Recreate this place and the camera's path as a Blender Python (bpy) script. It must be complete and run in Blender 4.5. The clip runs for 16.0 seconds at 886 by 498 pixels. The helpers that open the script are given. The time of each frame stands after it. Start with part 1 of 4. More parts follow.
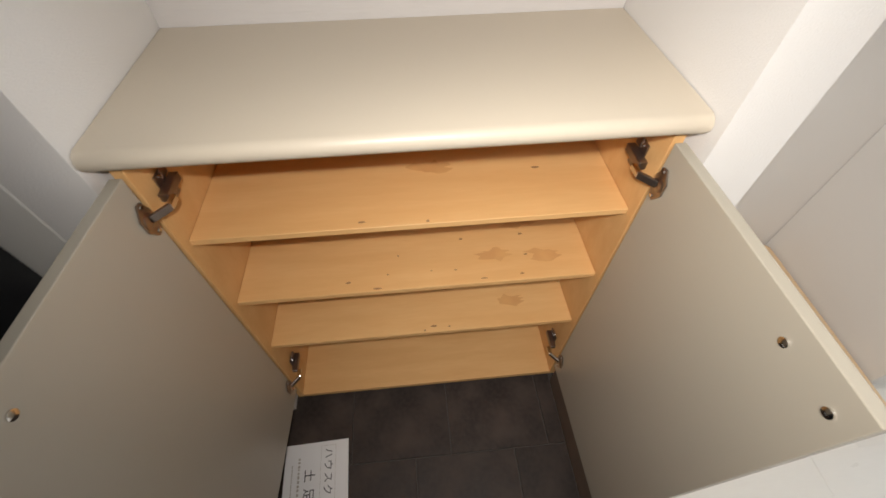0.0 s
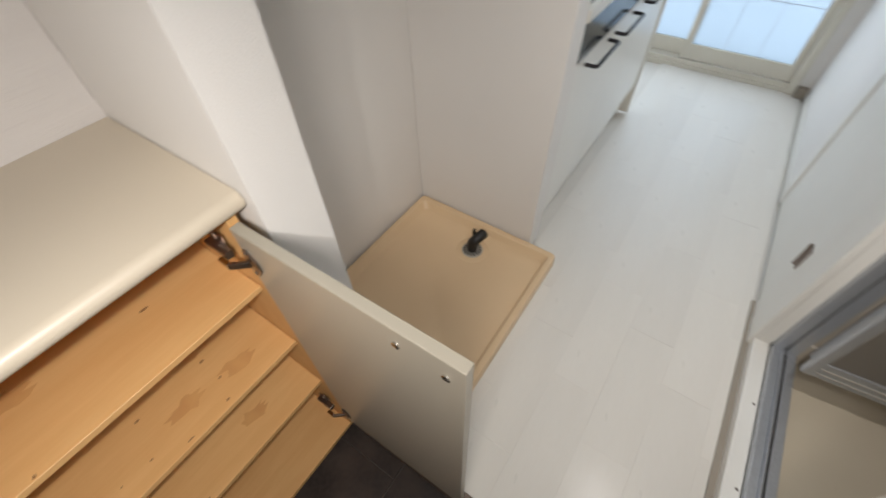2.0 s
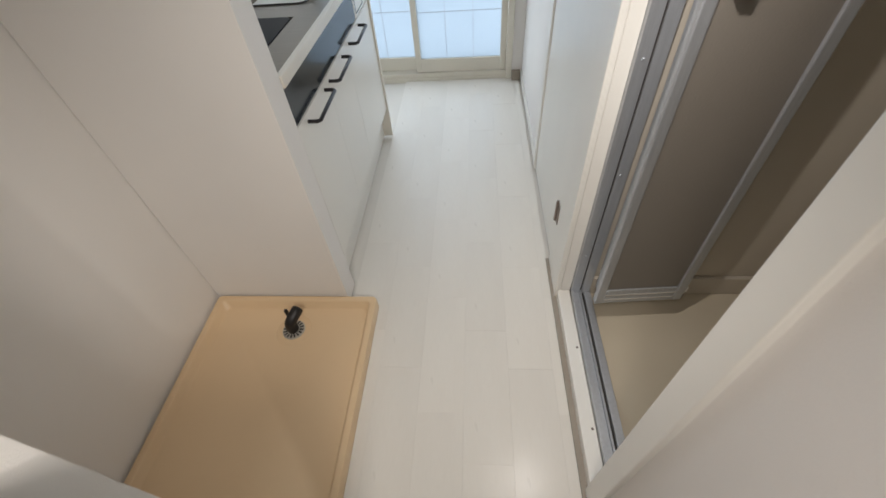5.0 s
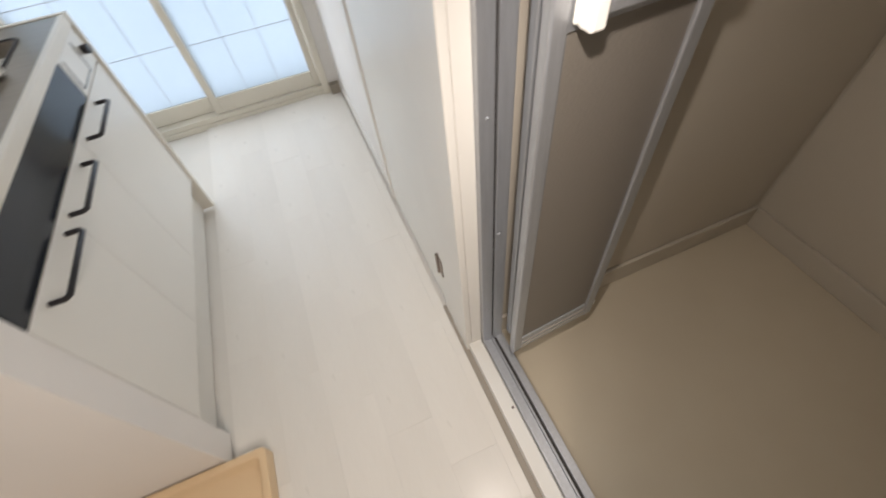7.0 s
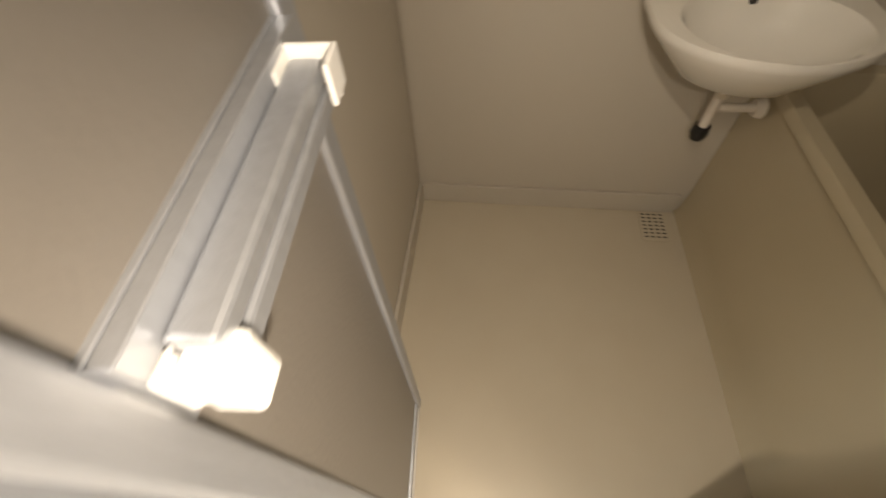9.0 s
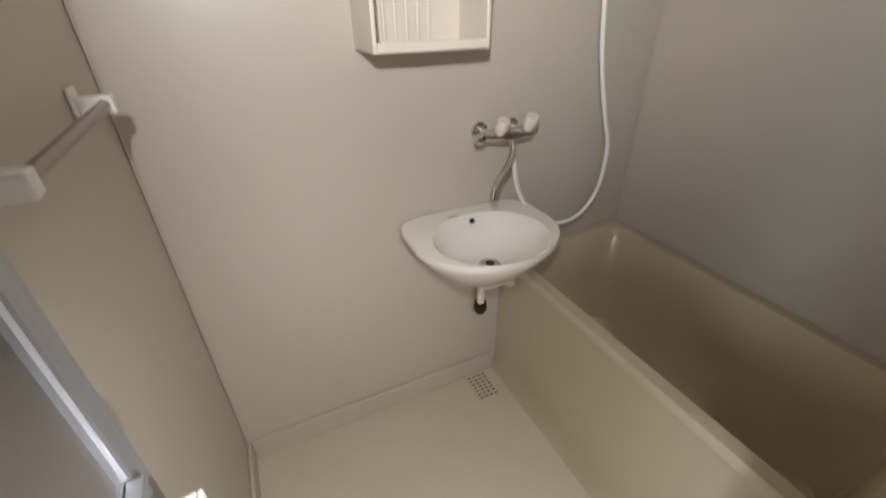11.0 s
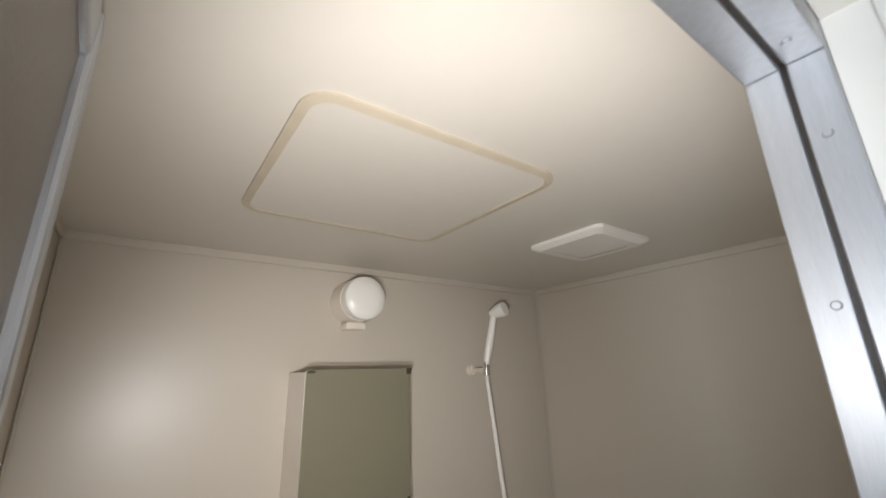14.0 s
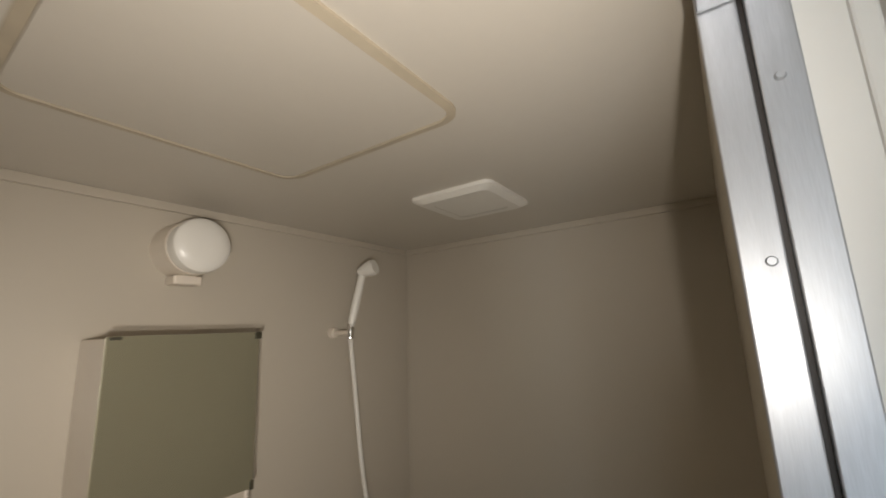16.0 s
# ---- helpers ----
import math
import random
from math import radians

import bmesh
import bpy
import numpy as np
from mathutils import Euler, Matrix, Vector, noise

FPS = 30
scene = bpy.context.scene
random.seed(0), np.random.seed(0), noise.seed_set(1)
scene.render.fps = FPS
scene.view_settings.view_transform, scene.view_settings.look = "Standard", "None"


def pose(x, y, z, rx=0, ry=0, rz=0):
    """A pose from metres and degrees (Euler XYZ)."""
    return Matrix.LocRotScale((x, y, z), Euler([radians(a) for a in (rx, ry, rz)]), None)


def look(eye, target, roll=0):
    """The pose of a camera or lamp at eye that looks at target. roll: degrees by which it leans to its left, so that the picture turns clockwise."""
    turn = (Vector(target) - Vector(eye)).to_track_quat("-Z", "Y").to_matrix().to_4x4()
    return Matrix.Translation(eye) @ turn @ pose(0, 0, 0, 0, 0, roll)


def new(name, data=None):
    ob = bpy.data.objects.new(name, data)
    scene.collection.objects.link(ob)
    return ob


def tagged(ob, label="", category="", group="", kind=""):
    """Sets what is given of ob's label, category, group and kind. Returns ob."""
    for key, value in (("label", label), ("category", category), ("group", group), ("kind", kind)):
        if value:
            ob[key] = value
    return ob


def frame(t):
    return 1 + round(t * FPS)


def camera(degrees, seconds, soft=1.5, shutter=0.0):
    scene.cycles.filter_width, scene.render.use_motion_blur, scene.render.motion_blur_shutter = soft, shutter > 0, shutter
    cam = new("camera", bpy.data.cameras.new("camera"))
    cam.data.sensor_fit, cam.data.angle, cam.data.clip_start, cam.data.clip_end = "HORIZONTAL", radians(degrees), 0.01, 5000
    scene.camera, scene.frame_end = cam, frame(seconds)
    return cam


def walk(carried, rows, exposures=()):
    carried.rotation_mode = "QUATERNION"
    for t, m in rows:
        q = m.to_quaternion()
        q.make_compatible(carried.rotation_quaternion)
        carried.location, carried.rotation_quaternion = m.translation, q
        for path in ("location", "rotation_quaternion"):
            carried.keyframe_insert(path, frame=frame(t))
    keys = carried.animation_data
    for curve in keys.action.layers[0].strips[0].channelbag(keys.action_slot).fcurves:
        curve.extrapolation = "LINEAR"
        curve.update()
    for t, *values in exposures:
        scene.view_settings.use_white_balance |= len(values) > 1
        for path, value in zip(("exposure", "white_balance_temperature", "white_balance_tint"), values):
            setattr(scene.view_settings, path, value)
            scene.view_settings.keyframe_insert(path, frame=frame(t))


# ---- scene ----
# Axes: y runs down the hall to the glazed sliding door, x runs from the cabinet side to the bathroom, z = 0 is the hall floor.
cam = camera(94.6, 16.0, soft=1.6, shutter=0.4)
PATH = [
    (0, (0.196, -1.306, 1.26), (-1.03, -1.192, -0.316), -0.2),
    (0.5, (0.185, -1.26, 1.264), (-1.021, -1.033, -0.316), -0.8),
    (1, (0.174, -1.151, 1.278), (-0.969, -0.731, -0.308), -2.5),
    (1.5, (0.186, -1.075, 1.277), (-0.836, -0.315, -0.265), -2.2),
    (2, (0.227, -1.065, 1.306), (-0.529, -0.025, -0.226), -2.2),
    (2.5, (0.274, -1.09, 1.323), (-0.228, 0.113, -0.194), -2.9),
    (3, (0.346, -1.081, 1.338), (0.033, 0.203, -0.163), -3.3),
    (3.5, (0.378, -1.077, 1.356), (0.152, 0.258, -0.115), -4.2),
    (6, (0.397, -0.745, 1.311), (0.334, 0.6, -0.168), -7.8),
    (6.5, (0.427, -0.651, 1.307), (0.548, 0.63, -0.225), -8.2),
    (7, (0.493, -0.507, 1.338), (0.833, 0.669, -0.243), -8.3),
    (7.5, (0.584, -0.384, 1.32), (1.142, 0.661, -0.291), -9.0),
    (8, (0.633, -0.277, 1.3), (1.436, 0.551, -0.334), -7.3),
    (8.5, (0.675, -0.215, 1.304), (1.682, 0.337, -0.333), -6.7),
    (9, (0.791, -0.197, 1.278), (1.923, -0.004, -0.359), -4.3),
    (9.5, (0.844, -0.191, 1.269), (2.024, -0.35, -0.338), -1.2),
    (12, (0.797, -0.169, 1.593), (2.459, -1.16, 1.088), -1.4),
    (12.5, (0.773, -0.159, 1.665), (2.462, -1.218, 1.501), -0.7),
    (13, (0.747, -0.138, 1.712), (2.415, -1.231, 1.862), -0.8),
    (13.5, (0.73, -0.129, 1.747), (2.337, -1.245, 2.16), -1.3),
    (14, (0.697, -0.12, 1.799), (2.249, -1.244, 2.372), -1.5),
    (14.5, (0.679, -0.12, 1.821), (2.17, -1.28, 2.478), -1.7),
    (15, (0.691, -0.128, 1.819), (2.114, -1.375, 2.467), -1.9),
    (15.5, (0.746, -0.15, 1.803), (2.039, -1.583, 2.327), -2.0),
    (16, (0.819, -0.184, 1.802), (1.929, -1.803, 2.182), -2.2),
]
walk(cam, [(t, look(eye, target, roll)) for t, eye, target, roll in PATH],
     exposures=[(0.0, 0.48, 6300, 10), (0.5, 0.22, 6250, 10), (1.0, 0.06, 5950, 10), (1.8, 0.16, 6150, 10), (2.5, -0.04, 6500, 10), (3.0, 0.00, 6450, 10), (3.5, 0.13, 6450, 10), (6.0, 0.05, 6500, 12), (7.0, 0.28, 6800, 14), (8.0, 0.40, 7300, 15), (8.5, 0.66, 7500, 14),
                (9.0, 0.94, 7700, 12), (9.6, 1.42, 6500, 10), (11.8, 1.52, 5950, 11), (12.5, 1.45, 5900, 10), (13.5, 1.12, 6000, 10), (14.5, 0.80, 6350, 12), (15.5, 0.54, 6500, 11), (16.0, 0.50, 6900, 11)])

# ---------------------------------------------------------------- light
world = bpy.data.worlds.new("world")
scene.world = world
world.use_nodes = True
wn = world.node_tree.nodes
sky = wn.new("ShaderNodeTexSky")
sky.sky_type = "NISHITA"
sky.sun_disc = False
sky.sun_elevation, sky.sun_rotation = radians(40), radians(200)
wn["Background"].inputs[1].default_value = 0.08
world.node_tree.links.new(sky.outputs[0], wn["Background"].inputs[0])


def area_lamp(name, m, sx, sy, watts, colour):
    d = bpy.data.lights.new(name, "AREA")
    d.shape, d.size, d.size_y, d.energy, d.color = "RECTANGLE", sx, sy, watts, colour
    ob = new(name, d)
    ob.matrix_world = m
    return ob


def torch(name, eye, target, watts, colour, cone=120, blend=0.9, radius=0.012):
    """The lamp of the visitor's phone, as it stands for most of the time in that room."""
    d = bpy.data.lights.new(name, "SPOT")
    d.energy, d.color, d.shadow_soft_size = watts, colour, radius
    d.spot_size, d.spot_blend = radians(cone), blend
    ob = new(name, d)
    ob.matrix_world = look(eye, target)
    return ob


# daylight of the room behind the glazed sliding door
area_lamp("daylight", pose(-0.02, 2.16, 1.05, -90, 0, 0), 1.75, 2.05, 31, (0.84, 0.92, 1.0))
torch("torch_cabinet", (0.22, -1.33, 1.36), (-0.40, -1.24, 0.72), 17, (1.0, 0.93, 0.85), 112, 1.0)
torch("torch_entry", (0.31, -1.27, 1.42), (0.08, -0.42, 0.28), 20, (1.0, 0.92, 0.83), 132, 1.0, 0.08)
torch("torch_hall", (0.40, -0.84, 1.37), (0.05, 0.28, 0.20), 15, (1.0, 0.94, 0.87), 110, 1.0, 0.08)
torch("torch_bath_down", (0.635, -0.31, 1.37), (1.24, -0.04, 0.0), 14, (1.0, 0.94, 0.88), 118, 1.0)
torch("torch_bath_level", (0.775, -0.105, 1.66), (1.93, -0.60, 1.38), 14, (1.0, 0.96, 0.91), 88, 1.0)
torch("torch_bath_up", (0.745, -0.135, 1.73), (1.42, -0.72, 2.134), 12, (1.0, 0.95, 0.89), 114, 1.0)

# ---------------------------------------------------------------- materials


def material(name, colour, rough=0.5, metal=0.0, mottle=0.0, mottle_scale=6.0, grain=0.0, grain_scale=220.0, bump=0.0,
             bump_scale=400.0, stretch=(1, 1, 1), tint=None, vary=0.0, coat=0.0, rough_vary=0.0, spec=0.5):
    m = bpy.data.materials.new(name)
    m.use_nodes = True
    n, l = m.node_tree.nodes, m.node_tree.links
    p = n["Principled BSDF"]
    p.inputs["Roughness"].default_value = rough
    p.inputs["Metallic"].default_value = metal
    p.inputs["Coat Weight"].default_value = coat
    p.inputs["Specular IOR Level"].default_value = spec
    co = n.new("ShaderNodeTexCoord")
    mp = n.new("ShaderNodeMapping")
    mp.inputs["Scale"].default_value = stretch
    l.new(co.outputs["Object"], mp.inputs["Vector"])
    base = n.new("ShaderNodeRGB")
    base.outputs[0].default_value = (*colour, 1)
    out = base.outputs[0]

    def noisy(scale, detail, amount, other, src):
        t = n.new("ShaderNodeTexNoise")
        t.inputs["Scale"].default_value, t.inputs["Detail"].default_value = scale, detail
        t.inputs["Roughness"].default_value = 0.45
        l.new(mp.outputs[0], t.inputs["Vector"])
        r = n.new("ShaderNodeMapRange")
        r.interpolation_type = "SMOOTHSTEP"
        r.inputs["From Min"].default_value, r.inputs["From Max"].default_value = 0.25, 0.78
        r.inputs["To Max"].default_value = amount
        l.new(t.outputs["Fac"], r.inputs["Value"])
        x = n.new("ShaderNodeMix")
        x.data_type = "RGBA"
        l.new(r.outputs[0], x.inputs["Factor"])
        l.new(src, x.inputs["A"])
        x.inputs["B"].default_value = (*other, 1)
        return x.outputs["Result"], r.outputs[0]
    other = tint or tuple(c * 0.62 for c in colour)
    if mottle:
        out, fac = noisy(mottle_scale, 3, mottle, other, out)
        if rough_vary:
            a = n.new("ShaderNodeMath")
            a.operation = "MULTIPLY_ADD"
            l.new(fac, a.inputs[0])
            a.inputs[1].default_value, a.inputs[2].default_value = rough_vary, rough
            l.new(a.outputs[0], p.inputs["Roughness"])
    if grain:
        out, _ = noisy(grain_scale, 3, grain, other, out)
    if vary:
        info = n.new("ShaderNodeObjectInfo")
        h = n.new("ShaderNodeHueSaturation")
        r = n.new("ShaderNodeMapRange")
        r.inputs["To Min"].default_value, r.inputs["To Max"].default_value = 1 - vary, 1 + vary
        l.new(info.outputs["Random"], r.inputs["Value"])
        l.new(r.outputs[0], h.inputs["Value"])
        l.new(out, h.inputs["Color"])
        out = h.outputs[0]
    l.new(out, p.inputs["Base Color"])
    if bump:
        t = n.new("ShaderNodeTexNoise")
        t.inputs["Scale"].default_value, t.inputs["Detail"].default_value = bump_scale, 4
        l.new(mp.outputs[0], t.inputs["Vector"])
        b = n.new("ShaderNodeBump")
        b.inputs["Strength"].default_value, b.inputs["Distance"].default_value = bump, 0.002
        l.new(t.outputs["Fac"], b.inputs["Height"])
        l.new(b.outputs[0], p.inputs["Normal"])
    return m


M_WALL = material("wallpaper", (0.80, 0.775, 0.745), 0.75, mottle=0.10, mottle_scale=2.5, bump=0.35, bump_scale=330)
M_WALLSTRIPE = material("ribbed_wallpaper", (0.66, 0.63, 0.61), 0.75, mottle=0.15, mottle_scale=3, bump=0.5, bump_scale=60, stretch=(1, 0.15, 6))
M_CEIL = material("ceiling_paper", (0.78, 0.78, 0.75), 0.8, mottle=0.08, bump=0.3, bump_scale=260)
M_TRIM = material("white_trim", (0.80, 0.78, 0.73), 0.38, mottle=0.10, mottle_scale=5)
M_BASE = material("grey_brown_skirting", (0.30, 0.26, 0.21), 0.5, mottle=0.2)
M_PLANK = material("white_oak_flooring", (0.755, 0.72, 0.66), 0.27, mottle=0.30, mottle_scale=2.2, grain=0.13, grain_scale=34, stretch=(5, 0.7, 1), tint=(0.65, 0.61, 0.545), vary=0.022, rough_vary=0.12, bump=0.03, bump_scale=90)
M_JOINT = material("floor_joint", (0.70, 0.665, 0.605), 0.6, mottle=0.1)
M_TILE = material("dark_vinyl_tile", (0.017, 0.0125, 0.0105), 0.5, spec=0.3, mottle=0.95, mottle_scale=9, grain=0.35, grain_scale=70, tint=(0.064, 0.046, 0.038), vary=0.2, rough_vary=0.15)
M_TILEJOINT = material("tile_joint", (0.065, 0.052, 0.045), 0.6, mottle=0.3)
M_KAMACHI = material("brown_step_edge", (0.16, 0.115, 0.085), 0.45, mottle=0.4, mottle_scale=15)
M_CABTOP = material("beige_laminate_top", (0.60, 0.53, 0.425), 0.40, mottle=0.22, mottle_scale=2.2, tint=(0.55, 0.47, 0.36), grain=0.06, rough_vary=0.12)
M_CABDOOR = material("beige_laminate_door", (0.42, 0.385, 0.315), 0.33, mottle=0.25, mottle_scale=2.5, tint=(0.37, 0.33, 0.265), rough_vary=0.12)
M_PLY = material("lauan_plywood", (0.76, 0.47, 0.20), 0.55, mottle=0.5, mottle_scale=4, grain=0.22, grain_scale=24, stretch=(7, 0.8, 3), tint=(0.64, 0.34, 0.12), bump=0.12, bump_scale=60)
M_STAIN = material("scuffed_ply_mark", (0.34, 0.18, 0.07), 0.6, mottle=0.5, mottle_scale=60)
M_STAINSOFT = material("faded_ply_stain", (0.60, 0.32, 0.12), 0.6, mottle=0.6, mottle_scale=25, tint=(0.70, 0.40, 0.15))
M_HINGE = material("nickel_hinge", (0.30, 0.25, 0.22), 0.28, 0.95, mottle=0.3, mottle_scale=60)
M_CHROME = material("chrome", (0.72, 0.70, 0.68), 0.10, 1.0, mottle=0.15, mottle_scale=30)
M_ALU = material("brushed_aluminium", (0.53, 0.55, 0.58), 0.42, 0.75, mottle=0.25, mottle_scale=9, grain=0.25, grain_scale=90, stretch=(14, 14, 0.7), rough_vary=0.12)
M_GASKET = material("black_gasket", (0.03, 0.025, 0.022), 0.6, mottle=0.2)
M_PAN = material("cream_plastic_pan", (0.76, 0.56, 0.345), 0.35, mottle=0.18, mottle_scale=4, tint=(0.62, 0.46, 0.28), rough_vary=0.1)
M_BLACK = material("black_rubber", (0.012, 0.011, 0.011), 0.45, mottle=0.3)
M_GREY = material("grey_plastic", (0.45, 0.42, 0.37), 0.4, mottle=0.2)
M_KDOOR = material("white_kitchen_door", (0.78, 0.76, 0.71), 0.28, mottle=0.08, mottle_scale=3)
M_KEND = material("cream_end_panel", (0.72, 0.68, 0.60), 0.35, mottle=0.1)
M_DARKGLOSS = material("dark_gloss_panel", (0.015, 0.018, 0.024), 0.12, mottle=0.3, mottle_scale=8, tint=(0.03, 0.033, 0.04))
M_STEEL = material("stainless_steel", (0.25, 0.215, 0.175), 0.30, 1.0, mottle=0.3, mottle_scale=10, grain=0.2, grain_scale=120, stretch=(1, 12, 1))
M_HOB = material("black_glass", (0.006, 0.006, 0.007), 0.30, mottle=0.2, spec=0.04)
M_HANDLE = material("black_handle", (0.012, 0.010, 0.012), 0.3, mottle=0.2)
M_SASH = material("cream_sash", (0.68, 0.64, 0.55), 0.4, mottle=0.12)
M_WIRE = material("glass_wire", (0.42, 0.42, 0.46), 0.4, 0.5)
M_BWALL = material("bath_wall_panel", (0.525, 0.476, 0.400), 0.36, mottle=0.05, mottle_scale=1.3, tint=(0.45, 0.40, 0.33), grain=0.04, grain_scale=40, bump=0.04, bump_scale=40)
M_BFLOOR = material("bath_floor_plastic", (0.60, 0.53, 0.41), 0.34, mottle=0.22, mottle_scale=7, tint=(0.54, 0.46, 0.34), rough_vary=0.15, bump=0.15, bump_scale=260)
M_BCEIL = material("bath_ceiling_panel", (0.64, 0.60, 0.535), 0.40, mottle=0.05, mottle_scale=1.6, grain=0.03, grain_scale=50)
M_SEAL = material("yellowed_seal", (0.54, 0.47, 0.36), 0.5, mottle=0.35, mottle_scale=20)
M_TUB = material("cream_tub", (0.52, 0.445, 0.315), 0.20, mottle=0.2, mottle_scale=4, tint=(0.43, 0.355, 0.23), coat=0.2)
M_CERAMIC = material("ivory_ceramic", (0.80, 0.76, 0.68), 0.10, mottle=0.06, coat=0.5)
M_WHITEP = material("white_plastic", (0.82, 0.80, 0.75), 0.32, mottle=0.10, mottle_scale=12)
M_IVORYP = material("ivory_plastic", (0.74, 0.67, 0.58), 0.35, mottle=0.14, mottle_scale=9)
M_RUST = material("mirror_edge_corrosion", (0.05, 0.045, 0.025), 0.6, mottle=0.5, mottle_scale=90)
M_PAPER = material("white_paper", (0.82, 0.82, 0.82), 0.8, mottle=0.08)
M_INK = material("ink", (0.03, 0.03, 0.035), 0.7)
M_DOORDARK = material("dark_entry_door", (0.022, 0.022, 0.024), 0.4, mottle=0.4, mottle_scale=10)

M_MIRROR = bpy.data.materials.new("aged_mirror")
M_MIRROR.use_nodes = True
_p = M_MIRROR.node_tree.nodes["Principled BSDF"]
_p.inputs["Base Color"].default_value = (0.86, 0.87, 0.70, 1)
_p.inputs["Metallic"].default_value, _p.inputs["Roughness"].default_value = 0.88, 0.08


def glass(name, colour, rough, trans):
    m = bpy.data.materials.new(name)
    m.use_nodes = True
    n, l = m.node_tree.nodes, m.node_tree.links
    p = n["Principled BSDF"]
    p.inputs["Base Color"].default_value = (*colour, 1)
    p.inputs["Roughness"].default_value = rough
    p.inputs["Transmission Weight"].default_value = trans
    t = n.new("ShaderNodeTexNoise")
    t.inputs["Scale"].default_value = 180
    co = n.new("ShaderNodeTexCoord")
    l.new(co.outputs["Object"], t.inputs["Vector"])
    b = n.new("ShaderNodeBump")
    b.inputs["Strength"].default_value, b.inputs["Distance"].default_value = 0.3, 0.002
    l.new(t.outputs["Fac"], b.inputs["Height"])
    l.new(b.outputs[0], p.inputs["Normal"])
    return m


M_FROST = glass("frosted_glass", (0.195, 0.24, 0.283), 0.45, 1.0)
M_DOORPANE = glass("smoky_resin_pane", (0.35, 0.315, 0.27), 0.38, 0.55)

# ---------------------------------------------------------------- building blocks


def box(bm, x0, x1, y0, y1, z0, z1, bevel=0.0, seg=2):
    vs = [bm.verts.new(p) for p in ((x0, y0, z0), (x1, y0, z0), (x1, y1, z0), (x0, y1, z0), (x0, y0, z1), (x1, y0, z1), (x1, y1, z1), (x0, y1, z1))]
    fs = [bm.faces.new([vs[i] for i in f]) for f in ((3, 2, 1, 0), (4, 5, 6, 7), (0, 1, 5, 4), (1, 2, 6, 5), (2, 3, 7, 6), (3, 0, 4, 7))]
    if bevel:
        es = list({e for f in fs for e in f.edges})
        bmesh.ops.bevel(bm, geom=es, offset=bevel, segments=seg, affect="EDGES", profile=0.5)
    return bm


def ring_tube(bm, pts, radii, seg=12, cap=True):
    """A tube along pts with a radius at each."""
    pts = [Vector(p) for p in pts]
    if not isinstance(radii, (list, tuple)):
        radii = [radii] * len(pts)
    rings, up = [], None
    for i, p in enumerate(pts):
        d = (pts[min(i + 1, len(pts) - 1)] - pts[max(i - 1, 0)]).normalized()
        if up is None:
            up = d.orthogonal().normalized()
        up = (up - d * up.dot(d)).normalized()
        side = d.cross(up)
        rings.append([bm.verts.new(p + radii[i] * (math.cos(2 * math.pi * k / seg) * up + math.sin(2 * math.pi * k / seg) * side)) for k in range(seg)])
    for a, b in zip(rings, rings[1:]):
        for k in range(seg):
            bm.faces.new((a[k], a[(k + 1) % seg], b[(k + 1) % seg], b[k]))
    if cap:
        bm.faces.new(rings[0][::-1])
        bm.faces.new(rings[-1])
    return bm


def rounded(w, h, r, seg=6):
    """Outline of a rounded rectangle about the origin, w by h."""
    out = []
    for cx, cy, a in ((w / 2 - r, h / 2 - r, 0), (-w / 2 + r, h / 2 - r, 90), (-w / 2 + r, -h / 2 + r, 180), (w / 2 - r, -h / 2 + r, 270)):
        for k in range(seg + 1):
            t = radians(a + 90 * k / seg)
            out.append((cx + r * math.cos(t), cy + r * math.sin(t)))
    return out


def loft(bm, loops, close_first=False, close_last=False):
    rs = [[bm.verts.new(p) for p in lp] for lp in loops]
    for a, b in zip(rs, rs[1:]):
        for k in range(len(a)):
            bm.faces.new((a[k], a[(k + 1) % len(a)], b[(k + 1) % len(a)], b[k]))
    if close_first:
        bm.faces.new(rs[0][::-1])
    if close_last:
        bm.faces.new(rs[-1])
    return bm


def smooth_bezier(p, n=24):
    """Points of a smooth curve through the given ones."""
    p = [Vector(a) for a in p]
    q = [p[0]] + p + [p[-1]]
    out = []
    for i in range(1, len(q) - 2):
        for k in range(n):
            t = k / n
            a, b, c, d = q[i - 1], q[i], q[i + 1], q[i + 2]
            out.append(0.5 * ((2 * b) + (c - a) * t + (2 * a - 5 * b + 4 * c - d) * t * t + (3 * b - a - 3 * c + d) * t ** 3))
    return out + [p[-1]]


def mesh_ob(name, bm, mat, smooth=False):
    bmesh.ops.recalc_face_normals(bm, faces=bm.faces)
    me = bpy.data.meshes.new(name)
    bm.to_mesh(me)
    bm.free()
    me.materials.append(mat)
    if smooth:
        for poly in me.polygons:
            poly.use_smooth = True
        me.set_sharp_from_angle(angle=radians(40))
    return new(name, me)


def part(name, bm, mat, parent, label="", smooth=False):
    ob = mesh_ob(name, bm, mat, smooth)
    ob.parent = parent
    ob.matrix_parent_inverse = parent.matrix_world.inverted()
    if label:
        ob["label"] = label
    return ob


def structure(name, bm, mat, label, category=""):
    return tagged(mesh_ob(name, bm, mat), label, category, kind="structure")


def thing(name, at, label, category, group=""):
    ob = new(name)
    ob.matrix_world = Matrix.Translation(at)
    ob.empty_display_size = 0.05
    bpy.context.view_layer.update()
    return tagged(ob, label, category, group)


def nb():
    return bmesh.new()


def boxes(*specs, bevel=0.0):
    bm = nb()
    for s in specs:
        box(bm, *s, bevel=bevel)
    return bm


def shifted(bm, m):
    bmesh.ops.transform(bm, matrix=m, verts=bm.verts)
    return bm

# ---------------------------------------------------------------- the shell of the hall and entry

